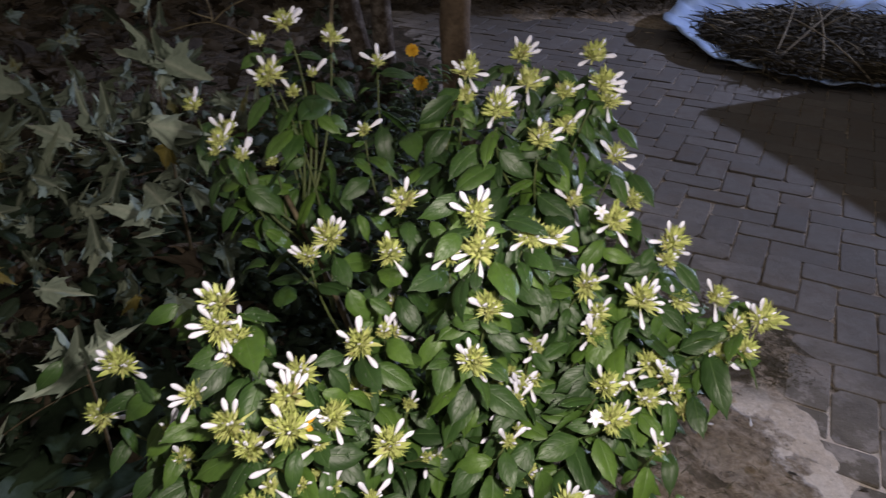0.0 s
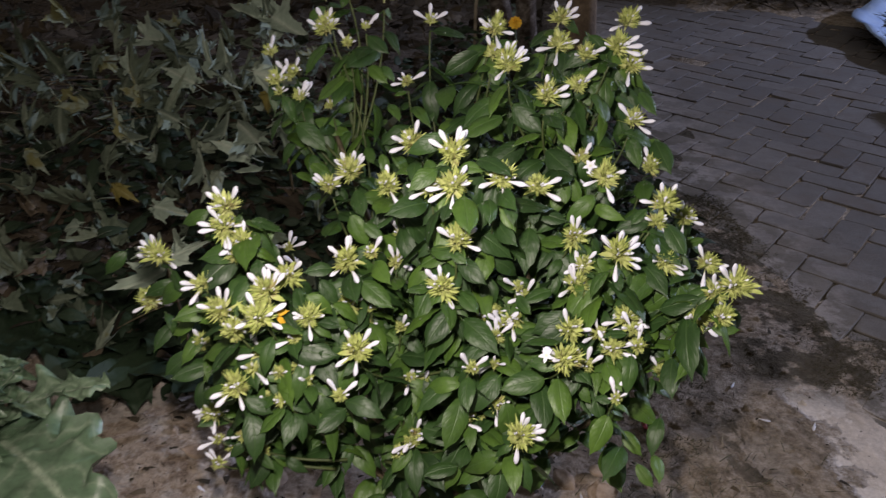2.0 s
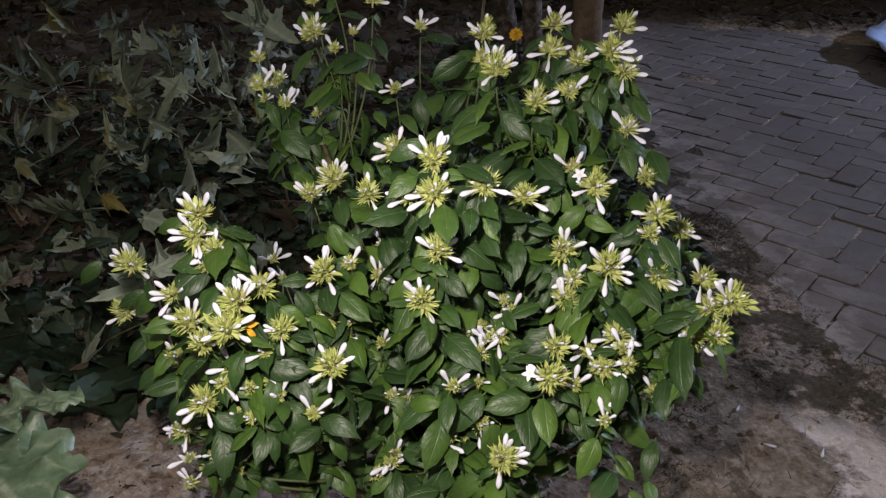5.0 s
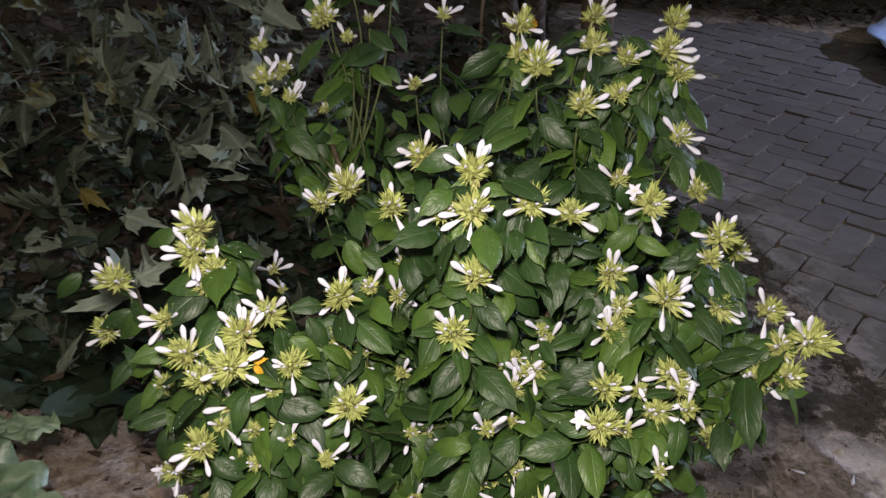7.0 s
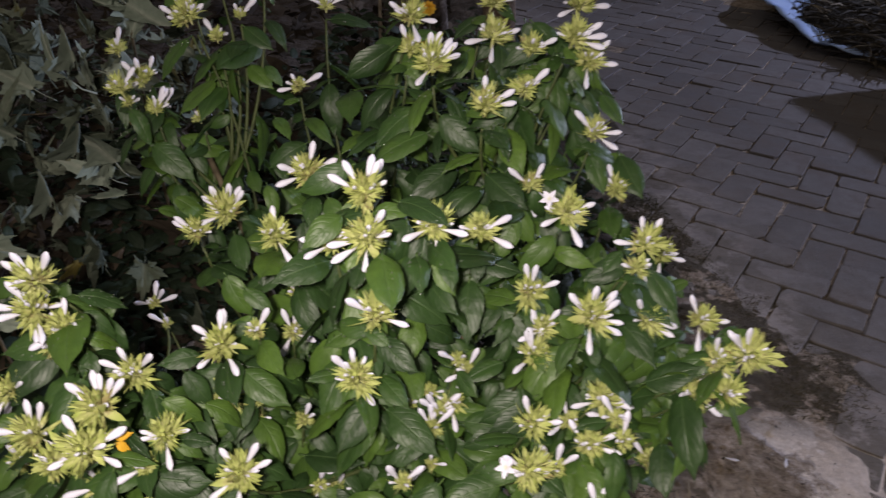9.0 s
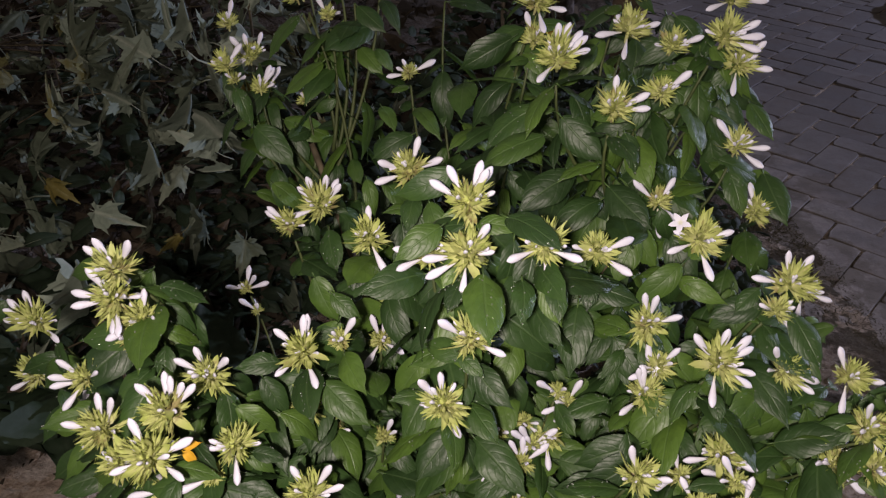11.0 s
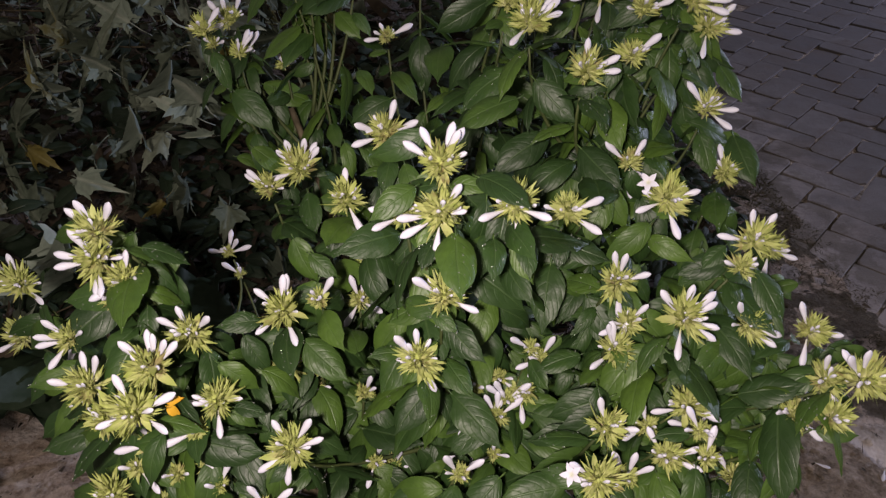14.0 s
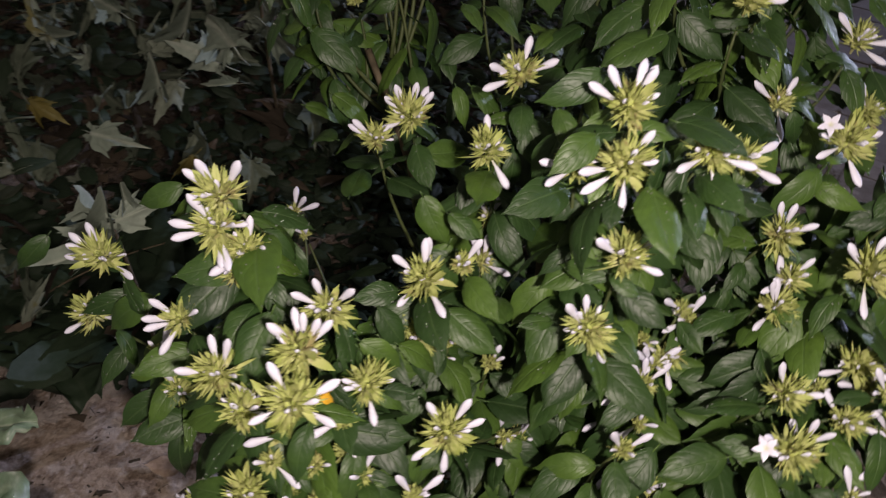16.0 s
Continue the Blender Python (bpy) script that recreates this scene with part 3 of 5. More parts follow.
def head(x, y, z, size, petals):
    """One flower head on its twig; petals: degrees round the head, from its side towards its rise; 360 and more: an open flower."""
    at = Vector((x, y, z))
    HEADS.append((at, size))
    limb = min(LIMB_ENDS, key=lambda e: (e - at).length + (0.3 if e.z > z - 0.02 else 0))
    axis = (Vector((0, 0, 0.9)) + FRONT * 0.25 + (at - Vector((0.05, 0.88, z))) * 1.2 + Vector((rng.uniform(-0.2, 0.2), rng.uniform(-0.2, 0.2), 0))).normalized()
    foot = at - axis * 0.026 * size
    low = limb.lerp(ROOT, rng.uniform(0.0, 0.3))
    if size <= 0.5:
        low = at.lerp(low, 0.45) - Vector((0, 0, 0.05))
    path = bend(low, foot - axis * 0.5 * (foot - low).length, foot, 8)
    part("twig", raw_mesh("twig", *tube(path, 0.0026, 0.0013)[:2], STEM), shrub)
    turn = Matrix.Rotation(rng.uniform(0, 6.28), 4, "Z")
    meshes = TALL_BRACT_MESHES if size >= 1.2 else BRACT_MESHES
    m = basis(at, axis.orthogonal(), axis, 1.0 * size) @ turn
    flower = part("flower_head", rng.choice(meshes), shrub, m, "spiky yellow-green flower head")
    for _ in range(tips.randrange(5, 10) if size > 0.7 else tips.randrange(2, 5)):
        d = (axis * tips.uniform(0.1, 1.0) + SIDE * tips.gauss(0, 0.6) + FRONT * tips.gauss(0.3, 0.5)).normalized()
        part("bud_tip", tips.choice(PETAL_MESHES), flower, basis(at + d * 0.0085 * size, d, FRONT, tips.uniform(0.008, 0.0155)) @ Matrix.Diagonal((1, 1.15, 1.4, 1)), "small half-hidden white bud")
    petals = list(petals) + [tips.uniform(15, 165) if tips.random() < 0.75 else tips.uniform(180, 350) for _ in range(tips.choice((1, 1, 2)) if size > 0.8 else tips.choice((0, 1)))]
    for degrees in petals:
        a = radians(degrees)
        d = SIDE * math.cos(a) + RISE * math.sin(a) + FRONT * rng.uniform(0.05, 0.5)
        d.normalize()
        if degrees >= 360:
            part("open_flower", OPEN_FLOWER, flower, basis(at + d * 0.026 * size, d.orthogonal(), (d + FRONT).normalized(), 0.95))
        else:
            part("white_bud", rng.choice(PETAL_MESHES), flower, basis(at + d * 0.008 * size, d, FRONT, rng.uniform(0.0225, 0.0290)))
    # opposite pairs of leaves down the twig
    total = (foot - low).length
    down, spin = 0.0, rng.uniform(0, math.pi)
    level = 0
    while down < min(total * 0.9, 0.23 if size > 0.55 else 0.075):
        s = 1 - down / total
        p = low * (1 - s) ** 2 + (foot - axis * 0.5 * total) * (2 * s * (1 - s)) + foot * s * s
        for side in (0, math.pi):
            if x < 0.05 and y > 0.98 and rng.random() < 0.45:  # the open, twiggy branch at the back
                continue
            w = spin + side + rng.uniform(-0.35, 0.35)
            out = Vector((math.cos(w), math.sin(w), rng.uniform(-0.65, 0.30) - 0.08 * level))
            length = (0.058, 0.070, 0.074, 0.072, 0.066, 0.062)[min(level, 5)] * rng.choice((0.55, 0.7, 0.8, 0.95, 1.05, 1.2)) * (0.75 + 0.25 * size)
            add_leaf(p, out, (rng.gauss(0, 0.5), rng.gauss(-0.25, 0.5), 1), length, level < 2)
        spin += math.pi / 2
        level += 1
        down += rng.uniform(0.021, 0.032)


head(-0.193, 1.096, 0.903, 0.85, (45, 60, 160))
head(-0.134, 1.120, 0.878, 0.8, (30, -10))
head(-0.241, 1.133, 0.868, 0.6, ())
head(-0.348, 1.129, 0.766, 0.7, ())
head(-0.222, 1.078, 0.827, 0.75, (150,))
head(-0.083, 1.077, 0.756, 0.55, (30, 190))
head(0.036, 1.169, 0.762, 0.6, (170, 60))
head(-0.287, 1.071, 0.748, 0.7, (100,))
head(-0.070, 1.165, 0.833, 0.6, (90, 150, 30))
head(0.063, 1.041, 0.860, 0.9, (80, 150, -15))
head(0.102, 0.955, 0.836, 1.0, (40, 75, 95, 230))
head(0.153, 1.087, 0.831, 1.0, (15, 190))
head(0.145, 1.147, 0.856, 0.9, (60, 10))
head(0.248, 1.121, 0.865, 0.9, (50, 0))
head(0.243, 1.008, 0.858, 0.9, (5, -20))
head(0.263, 1.049, 0.822, 0.9, (45, -8))
head(0.199, 1.038, 0.835, 0.75, ())
head(0.160, 0.944, 0.800, 0.95, (90, 5))
head(0.197, 0.982, 0.807, 0.75, ())
head(0.278, 1.021, 0.750, 0.85, (0, -40))
head(-0.273, 0.997, 0.763, 0.75, (60,))
head(-0.014, 0.885, 0.734, 0.95, (165, 200))
head(-0.110, 0.887, 0.675, 1.0, (140, 115, 80, 50, 200))
head(-0.026, 0.810, 0.700, 0.9, (-60,))
head(0.073, 0.772, 0.776, 1.0, (150, 120, 60, 75))
head(0.078, 0.758, 0.738, 1.05, (-60, 210, 185, -95))
head(0.045, 0.765, 0.727, 0.8, (205, 170))
head(0.134, 0.772, 0.750, 0.95, (200, -15))
head(0.171, 0.840, 0.712, 0.85, (-30,))
head(0.214, 0.959, 0.707, 0.7, (60, 140, -40))
head(0.252, 0.872, 0.723, 1.0, (200, -70, 500))
head(0.311, 1.019, 0.683, 0.8, (100,))
head(0.334, 0.880, 0.692, 1.0, (170,))
head(0.371, 0.986, 0.621, 0.75, (95, -15))
head(0.225, 0.850, 0.641, 0.9, (100, 20))
head(0.285, 0.808, 0.646, 1.08, (130, 85, 30, -10, -30, -100))
head(0.345, 0.849, 0.623, 0.85, (120, -15))
head(0.400, 0.862, 0.620, 0.8, (110, 0))
head(0.429, 0.785, 0.639, 1.1, (125, 100, 0))
head(0.396, 0.804, 0.571, 0.9, (-40,))
head(0.307, 0.796, 0.557, 0.95, (190, -15))
head(0.235, 0.820, 0.584, 0.9, (100, 70, 210))
head(0.239, 0.739, 0.565, 0.9, (10,))
head(0.240, 0.689, 0.556, 1.0, (520,))
head(0.295, 0.744, 0.543, 0.8, (-15,))
head(0.366, 0.799, 0.480, 0.8, (125, -40, -70))
head(0.156, 0.798, 0.525, 0.7, (-85,))
head(0.129, 0.772, 0.502, 0.65, (150, 60))
head(0.070, 0.793, 0.487, 0.7, (80,))
head(0.091, 0.733, 0.676, 0.95, (145, -20))
head(0.075, 0.718, 0.615, 0.95, (130, -60))
head(-0.023, 0.828, 0.570, 0.6, (110, 50, 80, 240))
head(-0.056, 0.729, 0.624, 1.0, (140, 85, -60))
head(-0.061, 0.738, 0.550, 0.95, (215, -70))
head(-0.015, 0.647, 0.547, 1.0, (60, 120, 215, -95))
head(-0.020, 0.823, 0.402, 0.5, (60,))
head(0.037, 0.758, 0.413, 0.65, (70,))
head(-0.119, 0.679, 0.621, 0.9, (110, 150))
head(-0.077, 0.642, 0.589, 0.85, ())
head(-0.118, 0.624, 0.630, 1.05, (130, 100, 65, 50))
head(-0.112, 0.588, 0.618, 1.05, (30, -20, 200))
head(-0.181, 0.618, 0.595, 1.0, (100, 75, -30))
head(-0.232, 0.660, 0.598, 0.7, (140, 190, 170))
head(-0.334, 0.716, 0.592, 1.0, (150, 175, 110, -30))
head(-0.382, 0.738, 0.492, 1.0, (20, -5))
head(-0.200, 0.691, 0.700, 1.0, (140, 60))
head(-0.203, 0.684, 0.676, 0.9, (190, 170, -70))
head(-0.184, 0.691, 0.654, 0.8, (85, 210))
head(-0.194, 0.686, 0.635, 0.75, ())
head(-0.266, 0.682, 0.479, 0.7, (560,))
head(-0.159, 0.605, 0.577, 0.8, (45,))
head(-0.154, 0.582, 0.507, 0.9, (200,))
head(-0.225, 0.627, 0.407, 0.8, (170, 540))
head(-0.208, 0.638, 0.338, 0.65, (40,))
head(-0.091, 0.743, 0.344, 0.7, (-20,))
head(0.111, 0.697, 0.417, 0.7, (100,))
head(0.156, 0.719, 0.438, 0.6, (150,))
head(0.088, 0.879, 0.538, 0.5, ())
head(-0.257, 1.039, 0.724, 0.55, (60,))
head(-0.136, 0.867, 0.658, 0.8, (150,))
head(-0.211, 1.067, 0.836, 0.9, (120,))
head(0.196, 0.658, 0.448, 1.0, (30, 15, -5, -95))
head(0.241, 0.835, 0.607, 0.7, (200,))
head(0.328, 0.869, 0.669, 0.7, ())
head(0.411, 0.810, 0.611, 0.9, (-60,))
head(0.422, 0.792, 0.585, 0.8, ())
head(-0.112, 0.616, 0.512, 0.5, ())
head(-0.172, 0.711, 0.360, 0.5, (70,))
head(0.131, 0.715, 0.440, 0.5, ())
head(0.214, 0.735, 0.446, 0.5, ())
head(-0.281, 1.076, 0.754, 0.5, (70,))
head(-0.265, 1.071, 0.714, 0.5, (60, 120))
head(-0.223, 1.085, 0.698, 0.5, (50,))
head(-0.3, 1.055, 0.724, 0.45, ())
head(-0.185, 1.082, 0.807, 0.5, ())
head(-0.16, 1.099, 0.832, 0.4, ())
head(0.064, 1.037, 0.824, 0.7, (110,))
head(-0.029, 0.746, 0.631, 0.5, (60,))
head(-0.023, 0.85, 0.606, 0.5, (120,))
head(-0.045, 0.814, 0.494, 0.4, ())
head(0.112, 0.787, 0.527, 0.45, ())
head(0.168, 0.82, 0.554, 0.4, (200,))
head(-0.179, 0.673, 0.35, 0.5, ())
head(-0.093, 0.637, 0.509, 0.5, ())
head(0.024, 0.686, 0.346, 0.5, (30,))
head(-0.095, 0.706, 0.311, 0.5, ())
head(-0.137, 0.624, 0.534, 0.6, (190,))
head(-0.142, 0.605, 0.521, 0.5, ())
head(-0.273, 0.982, 0.468, 0.5, (85, 170, 20))
head(-0.262, 0.985, 0.432, 0.45, ())

skirt = random.Random(8)
low_heads = [at for at, size in HEADS if at.z < 0.56 and at.y < 0.84]
for _ in range(44):
    a = skirt.choice(low_heads)
    b = min((h for h in low_heads if h is not a), key=lambda h: (h - a).length * skirt.uniform(0.6, 1.6))
    spot = a.lerp(b, skirt.uniform(0.25, 0.75)) + FRONT * skirt.uniform(0.0, 0.04) + Vector((skirt.gauss(0, 0.02), 0, skirt.gauss(-0.015, 0.025)))
    head(*spot, skirt.choice((0.4, 0.45, 0.5, 0.55)), skirt.choice(((), (70,), (120, 40), (200,))))

# leaves that hang over one another between the heads
anchors = [at for at, size in HEADS]
for _ in range(520):
    a = skirt.choice(anchors)
    b = min((h for h in anchors if h is not a), key=lambda h: (h - a).length * skirt.uniform(0.5, 2.0))
    if (a - b).length > 0.22 or (a.x < 0.05 and a.y > 0.98):
        continue
    p = a.lerp(b, skirt.uniform(0.1, 0.9)) - FRONT * skirt.uniform(0.040, 0.095) + Vector((skirt.gauss(0, 0.02), 0, skirt.gauss(0.01, 0.02)))
    along = SIDE * skirt.gauss(0, 0.75) + Vector((0, -0.35, skirt.uniform(-0.95, -0.1)))
    add_leaf(p, along, FRONT + Vector((skirt.gauss(0, 0.35), skirt.gauss(0, 0.3), skirt.uniform(0, 0.6))), skirt.uniform(0.042, 0.074), False)


def leaf_between(base, tip):
    """A single large leaf from its stalk to its tip, facing up and outwards."""
    along = Vector(tip) - Vector(base)
    part("leaf", SHRUB_LEAF_MESHES[rng.choice((0, 2, 4))], shrub, basis(base, along, FRONT * 0.6 + Vector((rng.uniform(-0.4, 0.4), rng.uniform(-0.2, 0.2), 0.9)), along.length * 1.03))


leaf_between((-0.189, 0.717, 0.672), (-0.144, 0.73, 0.665))
leaf_between((0.101, 0.765, 0.776), (0.149, 0.735, 0.788))
leaf_between((0.058, 0.765, 0.76), (0.031, 0.725, 0.75))
leaf_between((0.094, 0.745, 0.739), (0.119, 0.685, 0.724))
leaf_between((0.077, 0.75, 0.722), (0.075, 0.72, 0.711))
leaf_between((0.123, 0.755, 0.732), (0.136, 0.715, 0.727))
leaf_between((0.144, 0.775, 0.724), (0.158, 0.74, 0.715))
leaf_between((-0.042, 0.727, 0.602), (0.013, 0.711, 0.58))
leaf_between((-0.071, 0.723, 0.615), (-0.102, 0.696, 0.627))
leaf_between((-0.17, 0.695, 0.632), (-0.156, 0.664, 0.612))
leaf_between((-0.177, 0.689, 0.61), (-0.193, 0.638, 0.6))
leaf_between((0.269, 0.834, 0.596), (0.23, 0.78, 0.553))
leaf_between((0.288, 0.8, 0.625), (0.296, 0.775, 0.616))
leaf_between((0.165, 0.791, 0.507), (0.226, 0.788, 0.519))
leaf_between((0.344, 0.811, 0.57), (0.396, 0.811, 0.606))
leaf_between((0.339, 0.877, 0.67), (0.375, 0.838, 0.649))
leaf_between((0.315, 0.887, 0.682), (0.296, 0.864, 0.665))
leaf_between((0.026, 1.177, 0.765), (-0.0, 1.138, 0.713))
leaf_between((0.09, 0.975, 0.784), (0.041, 0.937, 0.752))
leaf_between((0.107, 0.935, 0.773), (0.049, 0.899, 0.75))
leaf_between((0.114, 0.984, 0.798), (0.142, 0.962, 0.769))
leaf_between((0.227, 1.039, 0.814), (0.246, 1.006, 0.763))
leaf_between((0.171, 0.946, 0.783), (0.193, 0.922, 0.757))
leaf_between((0.186, 0.989, 0.804), (0.184, 0.965, 0.777))
leaf_between((0.279, 1.046, 0.791), (0.311, 1.02, 0.768))
leaf_between((-0.235, 1.076, 0.672), (-0.212, 1.04, 0.612))
leaf_between((-0.037, 0.841, 0.664), (-0.041, 0.804, 0.639))
leaf_between((0.052, 0.751, 0.587), (0.025, 0.732, 0.595))
leaf_between((0.085, 0.762, 0.588), (0.117, 0.748, 0.584))
leaf_between((0.111, 0.786, 0.714), (0.118, 0.755, 0.69))
leaf_between((0.133, 0.79, 0.714), (0.16, 0.761, 0.691))
leaf_between((0.172, 0.837, 0.692), (0.174, 0.809, 0.674))
leaf_between((0.213, 0.855, 0.634), (0.245, 0.837, 0.632))
leaf_between((0.209, 0.821, 0.573), (0.168, 0.795, 0.563))
leaf_between((-0.007, 0.848, 0.408), (-0.018, 0.792, 0.383))
leaf_between((-0.069, 0.649, 0.579), (-0.039, 0.651, 0.581))
leaf_between((-0.154, 0.631, 0.539), (-0.135, 0.613, 0.531))
leaf_between((0.081, 0.731, 0.664), (0.108, 0.717, 0.66))
leaf_between((0.236, 0.903, 0.676), (0.221, 0.871, 0.65))
leaf_between((0.403, 0.951, 0.613), (0.37, 0.938, 0.603))
leaf_between((0.168, 0.773, 0.488), (0.219, 0.768, 0.499))
leaf_between((-0.051, 0.773, 0.662), (-0.016, 0.764, 0.65))

def dew_drops():
    """Small drops of water on the upper leaves."""
    heap = Heap()
    ball = bmesh.new()
    bmesh.ops.create_icosphere(ball, subdivisions=1, radius=1)
    proto = ([tuple(v.co) for v in ball.verts], [tuple(v.index for v in q.verts) for q in ball.faces], None)
    ball.free()
    leaves = [o for o in shrub.children if o.name.startswith("leaf")]
    for o in rng.sample(leaves, 210):
        for _ in range(rng.randrange(6, 20)):
            q = o.data.vertices[rng.randrange(7, 98)]
            p = WORLD[o] @ (q.co + Vector((rng.uniform(-0.03, 0.03), rng.uniform(-0.02, 0.02), 0.004)))
            heap.add(proto, Matrix.Translation(p) @ Matrix.Scale(rng.uniform(0.00035, 0.0008), 4))
    part("dew", heap.mesh("dew", DEW), shrub, Matrix(), "tiny clear drops of water", "stuff")


dew_drops()
lobes = Heap()
for x, z, spin in ((0.0, 0.0, 0.25), (0.001, -0.005, -0.45)):
    lobes.add(SHRUB_LEAVES[4], basis((-0.104 + x, 0.611, 0.612 + z), (0.9, -0.1, spin), FRONT + Vector((0.6, 0, 0.2 - spin)), 0.015) @ Matrix.Diagonal((1, 1.15, 2.0, 1)))
petal = new("marigold_petal", lobes.mesh("marigold_petal", MARIGOLD))
tagged(petal, "orange marigold petal caught in a flower head", "petal")

# leaves deeper inside and low round the foot of the shrub
for _ in range(520):
    limb = rng.choice(LIMB_ENDS)
    s = rng.uniform(0.35, 1.05)
    p = ROOT.lerp(limb, s) + Vector((rng.gauss(0, 0.05), rng.gauss(0, 0.05), rng.gauss(0, 0.035)))
    if p.y < 0.64 or p.z < (0.14 if p.x < 0.12 else 0.27):
        continue
    w = rng.uniform(0, 6.28)
    add_leaf(p, (math.cos(w), math.sin(w) - 0.2, rng.uniform(-0.5, 0.2)), (rng.uniform(-0.3, 0.3), rng.uniform(-0.5, 0.1), 1), rng.uniform(0.04, 0.085), False)
part("inner_foliage", spare_leaves.mesh("inner_foliage", LEAF), shrub, Matrix(), "dense dark green inner leaves", "stuff")


# ---- the creeper bed beside it ----
def creeper_top(x, y):
    """Height of the creeper's leafy surface."""
    start = 0.90 + 0.36 * min(1.0, max(0.0, (x + 0.95) / 0.22))
    front = min(1.0, max(0.0, (y - start - 0.04 * math.sin(9 * x)) / (0.40 if x < -0.9 else 0.16)))
    east = min(1.0, max(0.0, (-0.28 - x) / 0.25))
    h = 0.53 * (front ** 0.6) * (0.25 + 0.75 * east)
    if y > 1.7:
        h *= max(0.55, 1 - (y - 1.7) * 0.35)
    return h + 0.05 * noise.noise((x * 4, y * 4, 1.2))


creeper = thing("creeper", "sprawling creeper with dull grey-green angular lobed leaves", "creeper", (-0.8, 1.5, 0))
low_leaves, shade_fill = Heap(), Heap()
for i in range(190):
    x = rng.uniform(-1.3, -0.40)
    y = rng.uniform(1.32 if x > -0.78 else 0.99, 2.0)
    z = max(0.05, creeper_top(x, y) - rng.uniform(-0.09, 0.10))
    q = rng.randrange(len(VINE_LEAVES))
    w = rng.uniform(0, 6.28)
    if rng.random() < 0.30:  # folded, standing on its stalk
        m = basis((x, y, z + 0.02), (rng.gauss(0, 0.4), rng.gauss(-0.1, 0.3), 0.9), (rng.gauss(0.2, 0.5), -1, rng.uniform(0, 0.5)), rng.uniform(0.055, 0.085)) @ Matrix.Diagonal((1.25, rng.uniform(0.4, 0.6), 1.5, 1))
    else:  # open, hanging towards the light
        m = basis((x, y, z), (math.cos(w), math.sin(w) - 0.4, rng.uniform(-0.6, 0.1)), (rng.gauss(0.1, 0.5), rng.gauss(-0.6, 0.4), 1), rng.uniform(0.036, 0.070)) @ Matrix.Diagonal((1.1, rng.uniform(0.7, 1.0), 1.0, 1))
    part("leaf", (LIT_LEAF_MESHES if i % 13 == 0 and x > -0.95 and z > 0.32 else VINE_LEAF_MESHES)[q], creeper, m)
for i in range(640):
    x, y = rng.uniform(-2.6, -0.42 if rng.random() < 0.6 else -0.15), 1.02 + 2.1 * rng.random() ** 1.3
    if (x > -0.75 and y < 1.6 and rng.random() < 0.7) or x < -2.1 + 0.9 * noise.noise((y * 2.5, 7, x)):
        continue
    z = max(0.03, creeper_top(x, y) - rng.uniform(0.14, 0.40))
    w = rng.uniform(0, 6.28)
    up = Vector((rng.gauss(0.15, 0.9), rng.gauss(-0.5, 0.8), rng.uniform(-0.1, 1)))
    m = basis((x, y, z), (math.cos(w), math.sin(w), rng.uniform(-0.5, 0.7)), up, rng.uniform(0.040, 0.085)) @ Matrix.Diagonal((1.2, rng.uniform(0.55, 0.9), 1.3, 1))
    # Every second leaf is dark brown, put in for the shade between leaves.
    (shade_fill if i % 2 == 0 else low_leaves).add(VINE_LEAVES[rng.randrange(len(VINE_LEAVES))], m)
for _ in range(380):
    x, y = rng.uniform(-3.8, -0.25), rng.uniform(2.3, 5.0)
    if paved(x, y) > -0.12:
        continue
    w = rng.uniform(0, 6.28)
    up = Vector((rng.gauss(0.1, 0.9), rng.gauss(-0.4, 0.9), rng.uniform(-0.1, 1)))
    (low_leaves if rng.random() < 0.25 else shade_fill).add(rng.choice(VINE_LEAVES), basis((x, y, rng.uniform(0.03, 0.32)), (math.cos(w), math.sin(w), rng.uniform(-0.6, 0.6)), up, rng.uniform(0.05, 0.10)))
